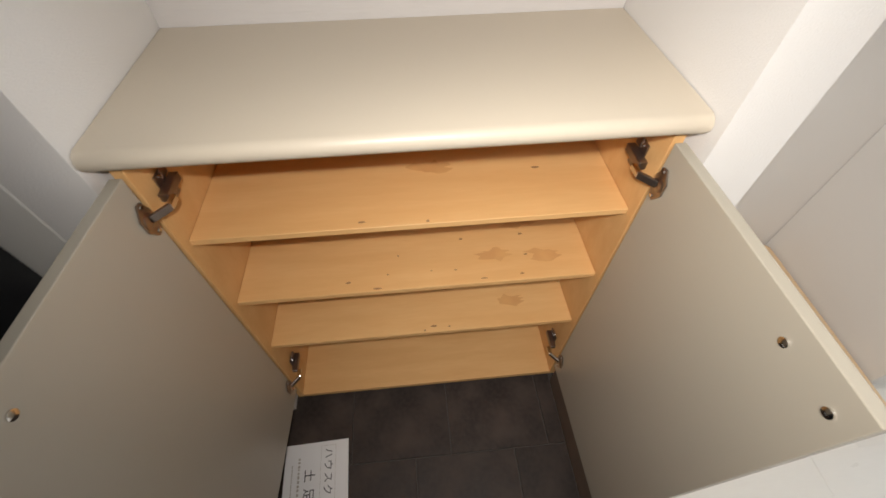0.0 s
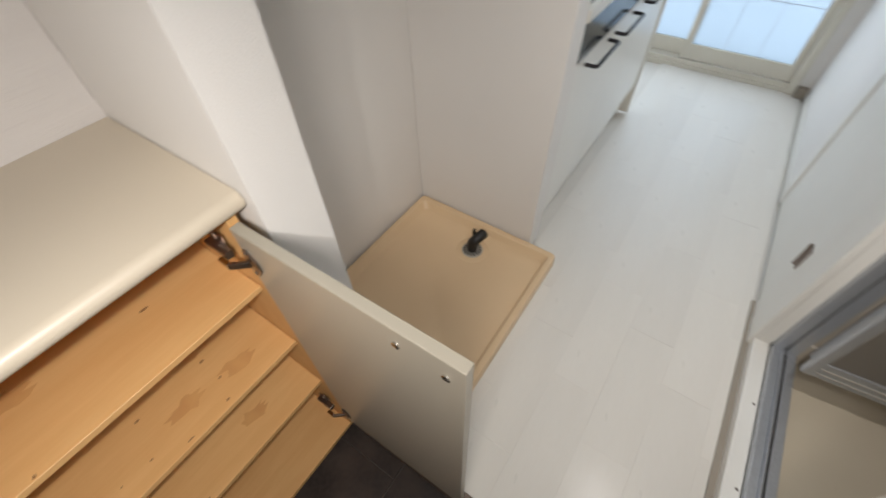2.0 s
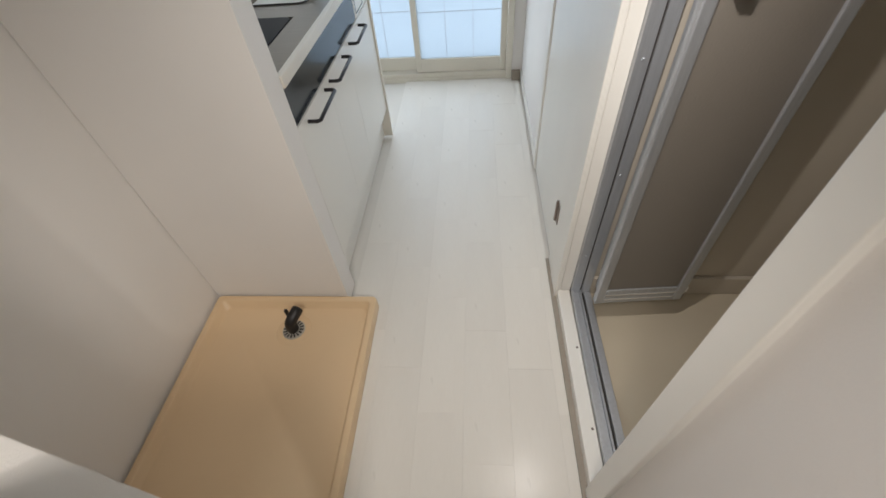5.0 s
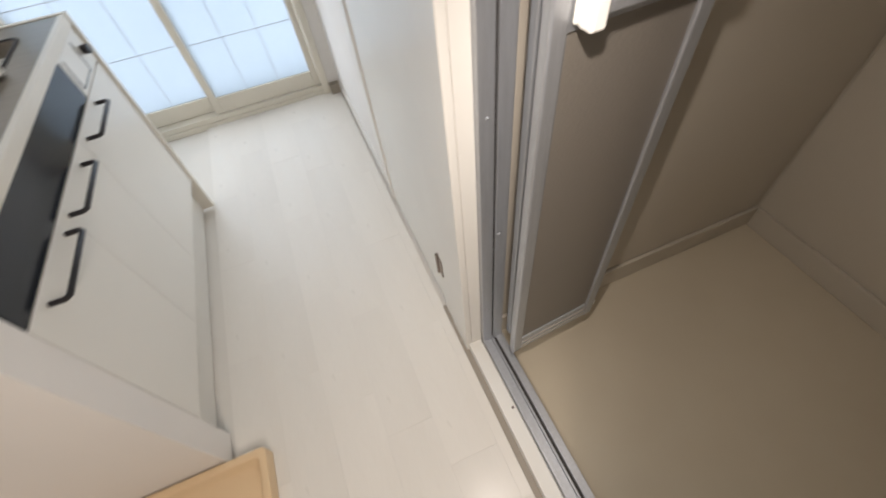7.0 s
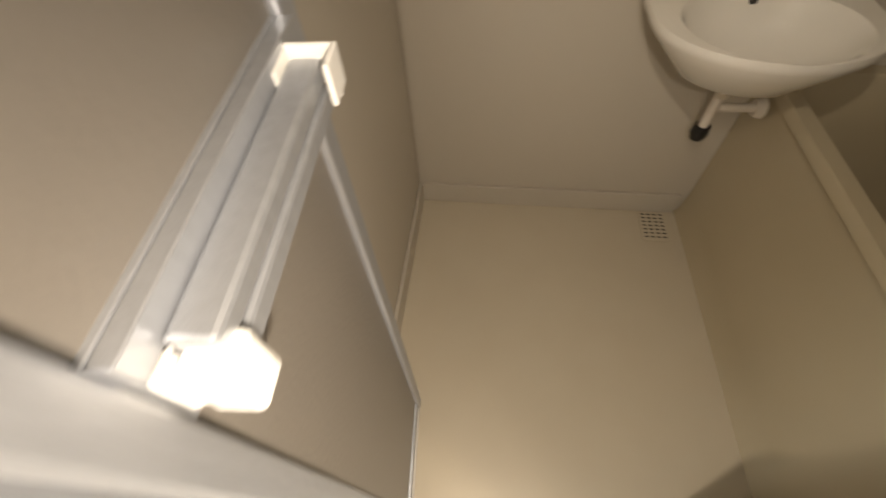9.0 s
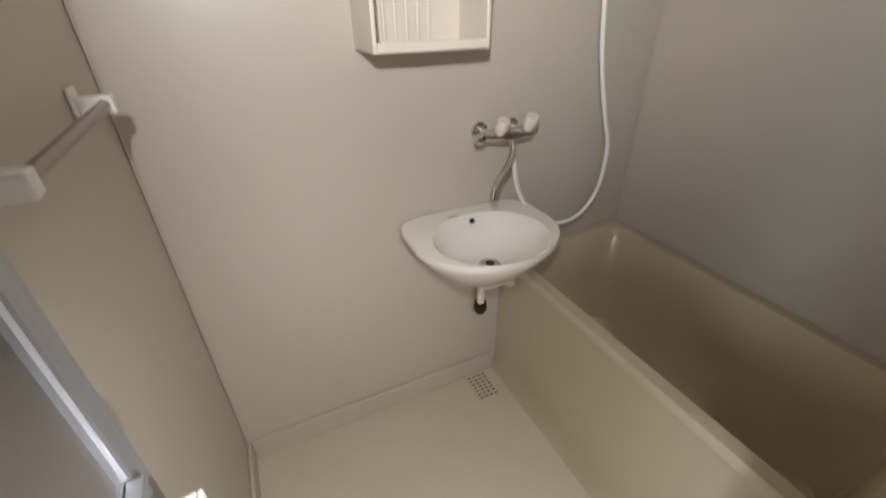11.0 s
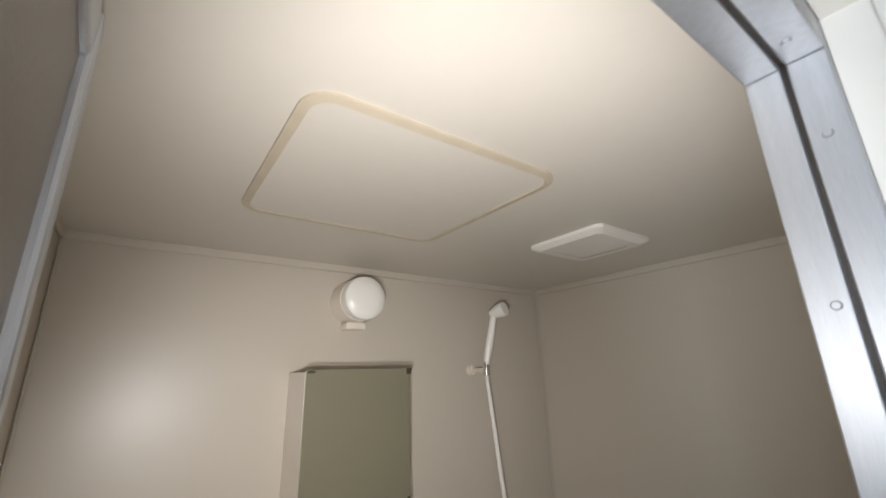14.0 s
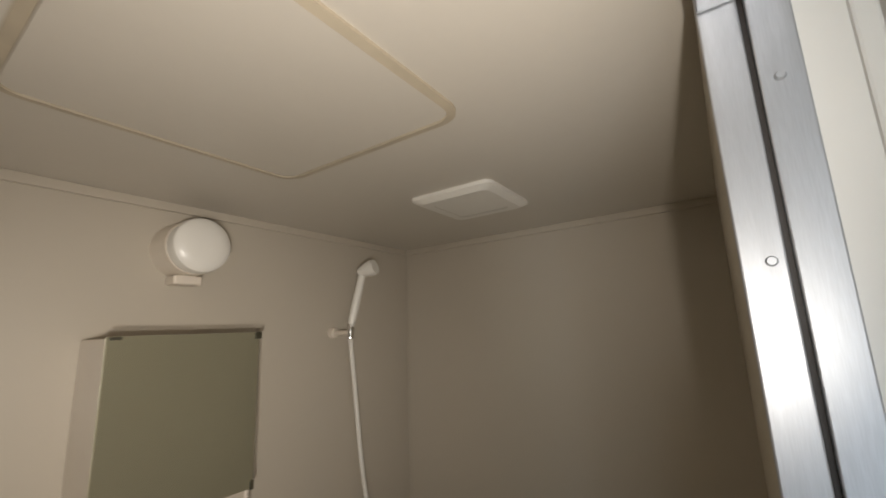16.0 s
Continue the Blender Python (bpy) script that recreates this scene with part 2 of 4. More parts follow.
XL, XR = -0.66, 0.70          # back of the niches, hall wall by the bathroom
YE, YW = -1.958, 1.93          # entry door wall, glazed door wall
ZG, ZC = -0.12, 2.40          # entry floor, hall ceiling
KX = -0.122                   # face of the kitchen and its partition
STEP = -0.897                 # edge of the raised hall floor
BX0, BX1, BY0, BY1, BZ0, BZ1 = 0.806, 1.930, -1.520, 0.072, 0.0, 2.134   # inside of the bathroom
DY0, DY1, DZ0, DZ1 = -0.625, 0.045, 0.05, 2.130                            # opening of the bathroom door

structure("floor", boxes((-0.78, XR + 0.12, STEP + 0.02, YW + 0.2, -0.16, -0.012)), M_JOINT, "pale joint bed under the white hall flooring", "floor")
structure("entry_floor", boxes((-0.78, XR + 0.12, YE - 0.1, STEP + 0.02, ZG - 0.1, ZG - 0.006)), M_TILEJOINT, "dark jointed entry floor one step below the hall", "floor")
structure("step_edge", box(nb(), -0.277, XR, STEP, STEP + 0.024, ZG - 0.004, 0.004, bevel=0.003), M_KAMACHI, "dark brown wooden edge of the raised hall floor", "step")
structure("ceiling", boxes((-0.78, XR + 0.12, YE - 0.1, YW + 0.5, ZC, ZC + 0.1)), M_CEIL, "plain off-white papered hall ceiling", "ceiling")
structure("wall_west", boxes((XL - 0.12, XL, YE - 0.1, YW + 0.2, -0.16, ZC)), M_WALL, "off-white papered wall at the back of the niches", "wall")
structure("wall_cabinet_back", boxes((XL + 0.002, -0.628, -1.748, -0.874, ZG, ZC)), M_WALLSTRIPE, "grey ribbed wallpaper behind the shoe cabinet", "wall")
structure("partition_entry", boxes((XL + 0.002, -0.242, -0.873, -0.764, ZG, ZC)), M_WALL, "white papered partition between shoe cabinet and laundry niche", "wall")
structure("partition_door_side", boxes((XL + 0.002, -0.260, -1.853, -1.749, ZG, ZC)), M_WALL, "white papered partition beside the entry door", "wall")
structure("partition_kitchen", boxes((XL + 0.002, KX, 0.012, 0.105, 0.0, ZC)), M_WALL, "white papered partition between laundry niche and kitchen", "wall")
structure("wall_entry", boxes((-0.78, XR + 0.12, YE - 0.1, YE, ZG - 0.05, ZC)), M_WALL, "white papered wall round the entry door", "wall")
structure("wall_east_entry", boxes((XR, BX0 - 0.03, YE, DY0, ZG - 0.05, ZC)), M_WALL, "off-white papered hall wall beside the bathroom door", "wall")
structure("wall_east_hall", boxes((XR, BX0 - 0.03, DY1, 0.235, -0.02, ZC), (XR, BX0 - 0.03, 0.90, YW + 0.2, -0.02, ZC), (XR, BX0 - 0.03, 0.235, 0.90, 2.03, ZC)), M_WALL, "off-white papered hall wall towards the glazed door", "wall")
structure("wall_over_bath_door", boxes((XR, BX0 - 0.03, DY0, DY1, DZ1, ZC)), M_WALL, "off-white papered wall above the bathroom door", "wall")
structure("wall_window", boxes((-0.78, -0.70, YW, YW + 0.16, 0, ZC), (-0.70, 0.63, YW, YW + 0.16, 2.06, ZC), (0.63, XR, YW, YW + 0.16, 0, ZC)), M_WALL, "white wall round the glazed sliding door", "wall")
structure("closing_wall_room", boxes((-0.9, 0.9, YW + 0.42, YW + 0.5, -0.1, ZC)), M_WALL, "plain wall of the bright room behind", "wall")
structure("room_side_walls", boxes((-0.98, -0.90, YW + 0.16, YW + 0.5, -0.1, ZC), (0.9, 0.98, YW + 0.16, YW + 0.5, -0.1, ZC)), M_WALL, "plain side walls of the room behind", "wall")

# skirting and trims
structure("baseboard", boxes((XR - 0.008, XR, YE, DY0 - 0.05, ZG, 0.055), bevel=0.002), M_TRIM, "thin white baseboard", "baseboard")
structure("baseboard_hall", boxes((XR - 0.007, XR, 0.94, YW, 0.0, 0.055), bevel=0.002), M_TRIM, "thin white baseboard", "baseboard")
structure("floor_gap_trim", boxes((XR - 0.024, XR - 0.006, DY0 - 0.30, 0.235, 0.0, 0.010)), M_BASE, "grey-brown joint strip along the hall floor", "trim")
structure("bath_sill", box(nb(), XR - 0.006, 0.739, DY0, DY1, 0.0, 0.045, bevel=0.003), M_TRIM, "white sill board before the bathroom door", "sill")
structure("bath_door_casing", boxes((XR - 0.014, XR + 0.004, DY0 - 0.055, DY0 + 0.004, 0.0, DZ1 + 0.045), (XR - 0.014, XR + 0.004, DY1 - 0.004, 0.158, 0.0, DZ1 + 0.045), (XR - 0.014, XR + 0.004, DY0, DY1, DZ1 - 0.004, DZ1 + 0.045), bevel=0.003), M_TRIM, "white wooden casing round the bathroom door", "trim")
structure("bath_door_reveal", boxes((XR + 0.005, 0.739, DY0 - 0.002, DY0 + 0.004, 0.045, DZ1), (XR + 0.005, 0.739, DY1 - 0.004, DY1 + 0.002, 0.045, DZ1), (XR + 0.005, 0.739, DY0 + 0.004, DY1 - 0.004, DZ1 - 0.006, DZ1 + 0.001)), M_TRIM, "white lining of the bathroom door opening", "trim")
# ---------------------------------------------------------------- bathroom shell
W = 0.04
structure("bath_floor", boxes((BX0 - 0.03, BX1 + W, BY0 - W, BY1 + W, BZ0 - 0.05, BZ0)), M_BFLOOR, "beige moulded plastic bathroom floor", "floor")
structure("bath_wall_far", boxes((BX1, BX1 + W, BY0 - W, BY1 + W, BZ0, BZ1)), M_BWALL, "glossy cream panel wall with mirror cabinet and taps", "wall")
structure("bath_wall_tub", boxes((BX0 - 0.03, BX1, BY0 - W, BY0, BZ0, BZ1)), M_BWALL, "glossy cream panel wall beside the bathtub", "wall")
structure("bath_wall_side", boxes((BX0 - 0.03, BX1, BY1, BY1 + W, BZ0, BZ1)), M_BWALL, "glossy cream panel wall behind the folding door", "wall")
structure("bath_wall_door", boxes((BX0 - 0.028, BX0, BY0, DY0 - 0.001, BZ0, BZ1), (BX0 - 0.028, BX0, DY1 + 0.001, BY1, BZ0, BZ1), (BX0 - 0.028, BX0, DY0 - 0.001, DY1 + 0.001, DZ1, BZ1)), M_BWALL, "glossy cream panel wall round the bathroom door", "wall")
structure("bath_ceiling", boxes((BX0 - 0.03, BX1 + W, BY0 - W, BY1 + W, BZ1, BZ1 + 0.03)), M_BCEIL, "off-white plastic bathroom ceiling", "ceiling")
structure("bath_cornice", boxes((BX1 - 0.010, BX1, BY0, BY1, BZ1 - 0.022, BZ1), (BX0, BX1 - 0.010, BY0, BY0 + 0.010, BZ1 - 0.022, BZ1), (BX0, BX1 - 0.010, BY1 - 0.010, BY1, BZ1 - 0.022, BZ1), bevel=0.002), M_BWALL, "narrow cream ceiling edge strip", "trim")
structure("bath_upstand", boxes((BX1 - 0.014, BX1, -0.93, BY1 - 0.014, BZ0, BZ0 + 0.095), (BX0, BX1, BY1 - 0.014, BY1, BZ0, BZ0 + 0.095), bevel=0.004), M_BWALL, "moulded upstand along the bathroom floor", "trim")
# silicone beads in the corners
for nm, a in (("corner_seal", (BX1 - 0.004, BY1 - 0.004)), ("corner_seal", (BX1 - 0.004, BY0 + 0.004))):
    structure(nm, ring_tube(nb(), [(a[0], a[1], 0.08), (a[0], a[1], BZ1 - 0.02)], 0.003, 8), M_BWALL, "pale silicone bead in a bathroom corner", "seal")


def hatch():
    t = thing("ceiling_hatch", (1.34, -0.33, BZ1), "off-white square ceiling hatch with yellowed rounded rim", "hatch")
    out, inn = rounded(0.452, 0.466, 0.045), rounded(0.424, 0.438, 0.032)
    c = (1.344, -0.468)
    loops = [[(c[0] + x, c[1] + y, z) for x, y in lp] for lp, z in ((out, BZ1), (out, BZ1 - 0.005), (inn, BZ1 - 0.007), (inn, BZ1 - 0.002))]
    part("rim", loft(nb(), loops), M_SEAL, t, "yellowed plastic rim")
    lid = rounded(0.421, 0.435, 0.028)
    part("lid", loft(nb(), [[(c[0] + x, c[1] + y, z) for x, y in lid] for z in (BZ1, BZ1 - 0.004)], False, True), M_BCEIL, t)
    return t


def vent():
    t = thing("exhaust_fan_cover", (1.42, -1.10, BZ1), "flat white square exhaust fan cover on the ceiling", "fan cover")
    c = (1.345, -1.093)
    o = [rounded(w, w, r) for w, r in ((0.235, 0.02), (0.235, 0.02), (0.20, 0.02), (0.15, 0.015))]
    part("frame", loft(nb(), [[(c[0] + x, c[1] + y, z) for x, y in lp] for lp, z in zip(o, (BZ1, BZ1 - 0.008, BZ1 - 0.018, BZ1 - 0.018))]), M_WHITEP, t)
    part("louvre_plate", loft(nb(), [[(c[0] + x, c[1] + y, z) for x, y in rounded(0.148, 0.148, 0.015)] for z in (BZ1 - 0.004, BZ1 - 0.017)], False, True), M_WHITEP, t)
    return t


def wall_lamp():
    y, z, x1 = -0.642, 2.016, BX1
    t = thing("wall_lamp", (x1, y, z), "unlit round opal wall lamp with ivory base on the bathroom wall", "lamp")
    part("base", ring_tube(nb(), [(x1, y, z), (x1 - 0.075, y, z)], [0.070, 0.066], 32), M_IVORYP, t, smooth=True)
    prof = [(0.075, 0.064), (0.095, 0.067), (0.112, 0.064), (0.120, 0.054), (0.124, 0.036), (0.125, 0.012)]
    part("globe", ring_tube(nb(), [(x1 - d, y, z) for d, r in prof], [r for d, r in prof], 32), M_WHITEP, t, "opal glass globe", smooth=True)
    part("foot", box(nb(), x1 - 0.05, x1, y - 0.032, y + 0.032, z - 0.088, z - 0.066, bevel=0.004), M_IVORYP, t)
    return t


def mirror_cabinet():
    xf, xb, y0, y1, z0, zm, z1 = 1.772, BX1, -0.760, -0.466, 1.322, 1.461, 1.806
    t = thing("mirror_cabinet", (xb, (y0 + y1) / 2, z0), "ivory plastic mirror cabinet with an open shelf below the mirror", "mirror cabinet")
    for ya in (y1 - 0.010, y0):
        part("side_panel", boxes((xf + 0.004, xb, ya, ya + 0.010, z0, z1), bevel=0.002), M_IVORYP, t)
    part("top_panel", boxes((xf + 0.004, xb, y0 + 0.010, y1 - 0.010, z1 - 0.010, z1), bevel=0.001), M_IVORYP, t)
    part("divider", boxes((xf + 0.004, xb - 0.012, y0 + 0.010, y1 - 0.010, zm, zm + 0.010), bevel=0.001), M_IVORYP, t)
    part("back_panel", boxes((xb - 0.012, xb, y0 + 0.010, y1 - 0.010, z0, z1 - 0.010)), M_IVORYP, t)
    part("shelf", boxes((xf + 0.006, xb - 0.012, y0 + 0.010, y1 - 0.010, z0, z0 + 0.012), (xf + 0.002, xf + 0.010, y0 + 0.010, y1 - 0.010, z0 + 0.002, z0 + 0.024), bevel=0.002), M_IVORYP, t)
    part("mirror", box(nb(), xf - 0.004, xf + 0.002, y0 - 0.004, y1 + 0.004, zm, z1 + 0.004, bevel=0.0008, seg=1), M_MIRROR, t, "greenish aged mirror")
    for yy, zz, sy, sz in ((y1 + 0.001, zm + 0.030, 0.004, 0.030), (y0 - 0.001, z1 - 0.004, 0.008, 0.008), (y0 - 0.001, zm + 0.008, 0.005, 0.010), (y1 - 0.004, zm + 0.006, 0.008, 0.006), (y1 - 0.010, z1 + 0.000, 0.010, 0.003)):
        part("corrosion_spot", box(nb(), xf - 0.006, xf - 0.0035, yy - sy, yy + sy, zz - sz, zz + sz, bevel=0.0015), M_RUST, t, "dark corroded mirror edge")
    for k in range(6):
        yy = y1 - 0.045 - k * 0.030
        part("rib", ring_tube(nb(), [(xb - 0.013, yy, z0 + 0.014), (xb - 0.013, yy, zm - 0.01)], 0.006, 8), M_IVORYP, t, smooth=True)
    return t


def shower():
    t = thing("hand_shower", (1.86, -1.08, 1.80), "white hand shower with white hose hung on a slim wall holder", "shower")
    a, b = Vector((1.836, -1.120, 1.815)), Vector((1.806, -1.146, 1.998))
    part("holder", ring_tube(nb(), [(BX1, -1.124, 1.800), (1.915, -1.124, 1.800), (1.913, -1.124, 1.800), (1.840, -1.120, 1.800)], [0.018, 0.016, 0.007, 0.008], 16), M_IVORYP, t, "ivory wall holder", smooth=True)
    part("ferrule", ring_tube(nb(), [a - Vector((0, 0, 0.035)), a + Vector((0, 0, 0.012))], 0.011, 14), M_CHROME, t, smooth=True)
    pts = [a + (b - a) * k / 6 for k in range(7)]
    part("handle", ring_tube(nb(), pts, [0.010, 0.013, 0.014, 0.0135, 0.013, 0.012, 0.013], 16), M_WHITEP, t, smooth=True)
    d = Vector((-0.045, -0.012, 0.012))
    part("head", ring_tube(nb(), [b - d * 0.3, b + d * 0.3, b + d * 0.75, b + d * 1.0], [0.014, 0.023, 0.027, 0.024], 18), M_WHITEP, t, smooth=True)
    hose = smooth_bezier([a - Vector((0, 0, 0.03)), (1.850, -1.148, 1.66), (1.855, -1.200, 1.32), (1.850, -1.262, 1.10), (1.845, -1.300, 0.98), (1.840, -1.285, 0.83), (1.835, -1.200, 0.74), (1.850, -1.075, 0.74), (1.862, -0.960, 0.86), (1.858, -0.905, 1.05)], 14)
    part("hose", ring_tube(nb(), hose, 0.0075, 10), M_WHITEP, t, smooth=True)
    return t


def taps():
    z = 1.080
    t = thing("mixer_tap", (BX1, -0.878, z), "chrome wall mixer tap with two ivory knobs and long swivel spout", "tap")
    part("body", ring_tube(nb(), [(1.856, -0.803, z), (1.856, -0.828, z), (1.856, -0.888, z), (1.856, -0.958, z), (1.856, -0.973, z)], [0.013, 0.018, 0.024, 0.019, 0.015], 18), M_CHROME, t, smooth=True)
    for yy in (-0.828, -0.943):
        part("wall_flange", ring_tube(nb(), [(BX1, yy, z), (BX1 - 0.010, yy, z), (BX1 - 0.012, yy, z), (1.856, yy, z)], [0.028, 0.026, 0.013, 0.013], 18), M_CHROME, t, smooth=True)
    part("shower_outlet", ring_tube(nb(), [(1.856, -0.793, z - 0.004), (1.856, -0.776, z - 0.006)], [0.019, 0.016], 16), M_CHROME, t, smooth=True)
    for yy, dz in ((-0.843, 0.032), (-0.943, 0.036)):
        k = part("knob", ring_tube(nb(), [(1.835, yy, z + 0.012), (1.822, yy, z + dz), (1.815, yy, z + dz + 0.020)], [0.014, 0.022, 0.019], 10), M_IVORYP, t, "ivory plastic knob", smooth=True)
    sp = smooth_bezier([(1.850, -0.898, z - 0.01), (1.835, -0.896, z - 0.045), (1.80, -0.858, z - 0.075), (1.765, -0.803, z - 0.105), (1.745, -0.778, z - 0.118), (1.741, -0.773, z - 0.145)], 8)
    part("spout", ring_tube(nb(), sp, 0.0095, 12), M_CHROME, t, smooth=True)
    return t


SK = dict(cy=-0.760, xw=BX1, z=0.830)


def sink():
    cy, z = SK["cy"], SK["z"]
    t = thing("wash_basin", (BX1, cy, z), "ivory ceramic wall-hung wash basin with chrome drain", "wash basin")

    def outline(s, dz, back):
        """Flat back against the wall, round front; s scales it about the bowl's middle."""
        pts = []
        for k in range(48):
            a = 2 * math.pi * k / 48
            u, v = math.cos(a), math.sin(a)
            rx = 0.190 if u < 0 else back
            y = 0.234 * v
            if u > 0:
                y = 0.234 * math.copysign(abs(v) ** 0.35, v)
                u = abs(u) ** 0.35
            pts.append((1.745 + s * rx * u, cy + s * y, z + dz))
        return pts

    def oval(rx, ry, dz, ox=0.0):
        return [(1.715 + ox + rx * math.cos(2 * math.pi * k / 48), cy + ry * math.sin(2 * math.pi * k / 48), z + dz) for k in range(48)]
    loops = [outline(0.45, -0.135, 0.181), outline(0.62, -0.115, 0.181), outline(0.86, -0.055, 0.181), outline(0.985, -0.022, 0.181), outline(1.0, -0.010, 0.181), outline(0.985, 0.0, 0.181),
             oval(0.158, 0.180, 0.001), oval(0.148, 0.170, -0.008), oval(0.130, 0.150, -0.045), oval(0.095, 0.110, -0.085), oval(0.045, 0.05, -0.102), oval(0.02, 0.02, -0.104)]
    part("bowl", loft(nb(), loops, True, True), M_CERAMIC, t, smooth=True)
    part("drain_ring", ring_tube(nb(), [(1.715, cy, z - 0.101), (1.715, cy, z - 0.096)], [0.034, 0.030], 20), M_CHROME, t, smooth=True)
    part("plug_hole", ring_tube(nb(), [(1.715, cy, z - 0.098), (1.715, cy, z - 0.0945)], [0.014, 0.014], 12), M_BLACK, t)
    part("overflow", ring_tube(nb(), [(1.845, cy - 0.01, z - 0.020), (1.855, cy - 0.01, z - 0.012)], [0.008, 0.008], 12), M_BLACK, t)
    part("maker_plate", box(nb(), 1.868, 1.880, cy + 0.03, cy + 0.065, z + 0.0005, z + 0.002), M_GREY, t, "small grey maker's mark")
    part("bracket", box(nb(), 1.86, BX1, cy + 0.165, cy + 0.185, z - 0.085, z - 0.012, bevel=0.004), M_IVORYP, t)
    px, py = 1.830, -0.805
    pipe = smooth_bezier([(1.735, cy, z - 0.115), (1.745, cy, z - 0.165), (1.785, (cy + py) / 2, z - 0.215), (px, py, z - 0.235), (px, py, z - 0.27)], 8)
    part("waste_pipe", ring_tube(nb(), pipe, 0.014, 14), M_IVORYP, t, "ivory plastic waste pipe", smooth=True)
    part("branch_pipe", ring_tube(nb(), [(px, py, z - 0.285), (px, py - 0.105, z - 0.282)], 0.012, 14), M_IVORYP, t, smooth=True)
    part("pipe_cap", ring_tube(nb(), [(px, py - 0.103, z - 0.282), (px, py - 0.118, z - 0.282), (px, py - 0.124, z - 0.282)], [0.022, 0.028, 0.028], 20), M_IVORYP, t, smooth=True)
    part("hose_end", ring_tube(nb(), [(1.830, -0.805, z - 0.345), (1.830, -0.805, z - 0.370), (1.830, -0.805, z - 0.390)], [0.022, 0.025, 0.018], 14), M_BLACK, t, "black rubber waste plug", smooth=True)
    part("down_pipe", ring_tube(nb(), [(1.830, -0.805, z - 0.245), (1.830, -0.805, z - 0.345)], 0.014, 14), M_IVORYP, t, smooth=True)
    return t


def bathtub():
    y1, zt = -0.925, 0.622
    t = thing("bathtub", (1.38, -1.2, 0), "cream plastic bathtub with sloped apron along the wall", "bathtub")
    x0, x1, y0 = BX0 + 0.002, BX1 - 0.002, BY0 + 0.002
    cx, cy, w, h = (x0 + x1) / 2, (y0 + y1) / 2, x1 - x0, y1 - y0
    out = rounded(w, h, 0.012, 4)
    inn = lambda a, b, r: rounded(w - a, h - b, r, 4)
    L = [(out, zt - 0.030), (out, zt - 0.006), (rounded(w - 0.008, h - 0.008, 0.012, 4), zt), (inn(0.09, 0.085, 0.06), zt), (inn(0.105, 0.10, 0.06), zt - 0.008), (inn(0.16, 0.15, 0.08), zt - 0.15), (inn(0.22, 0.19, 0.10), zt - 0.40), (inn(0.30, 0.26, 0.10), zt - 0.44)]
    part("basin", loft(nb(), [[(cx + a, cy + b, z) for a, b in lp] for lp, z in L], False, True), M_TUB, t, smooth=True)
    bm = nb()
    prof = [(y1 - 0.004, zt - 0.028), (y1 - 0.018, zt - 0.034), (y1 - 0.022, zt - 0.06), (y1 - 0.030, 0.10), (y1 - 0.022, 0.02), (y1 - 0.01, 0.0)]
    loops = [[(x, y, z) for y, z in prof] for x in (x0, x1)]
    rows = [[bm.verts.new(p) for p in lp] for lp in loops]
    for k in range(len(prof) - 1):
        bm.faces.new((rows[0][k], rows[0][k + 1], rows[1][k + 1], rows[1][k]))
    back = [bm.verts.new((x, y1 - 0.05, z)) for x in (x0, x1) for z in (0.0, zt - 0.028)]
    bm.faces.new((rows[0][-1], back[0], back[2], rows[1][-1]))
    bm.faces.new((back[0], back[1], back[3], back[2]))
    bm.faces.new((rows[0][0], rows[1][0], back[3], back[1]))
    part("apron", bm, M_TUB, t, smooth=True)
    return t


def floor_drain():
    x0, x1, y0, y1 = 1.772, 1.914, -0.893, -0.795
    t = thing("floor_drain", ((x0 + x1) / 2, (y0 + y1) / 2, 0), "beige plastic drain grate in the bathroom floor", "drain grate")
    part("grate", box(nb(), x0, x1, y0, y1, 0.0005, 0.006, bevel=0.002), M_BFLOOR, t)
    for i in range(7):
        for j in range(4):
            x, y = x0 + 0.016 + i * 0.0183, y0 + 0.016 + j * 0.022
            part("slot", boxes((x - 0.003, x + 0.003, y - 0.007, y + 0.007, 0.0062, 0.0066)), M_GASKET, t)
    return t


def towel_bar():
    y, z, xa, xb = BY1 - 0.045, 1.275, 1.330, 1.735
    t = thing("towel_bar", (1.54, BY1, z), "chrome towel bar, coloured dark for its dark reflection, with white plastic brackets on the bathroom wall", "towel bar")
    # chrome bar: the dark room it reflects is put into its colour
    part("bar", ring_tube(nb(), [(xa, y, z), (xb, y, z)], 0.009, 14), M_HINGE, t, smooth=True)
    for x in (xa, xb):
        part("bracket", boxes((x - 0.022, x + 0.022, BY1 - 0.008, BY1, z - 0.030, z + 0.030), (x - 0.013, x + 0.013, y - 0.014, BY1 - 0.007, z - 0.015, z + 0.015), bevel=0.004), M_WHITEP, t, "white plastic bracket")
    return t


towel_bar()
hatch(), vent(), wall_lamp(), mirror_cabinet(), shower(), taps(), sink(), bathtub(), floor_drain()


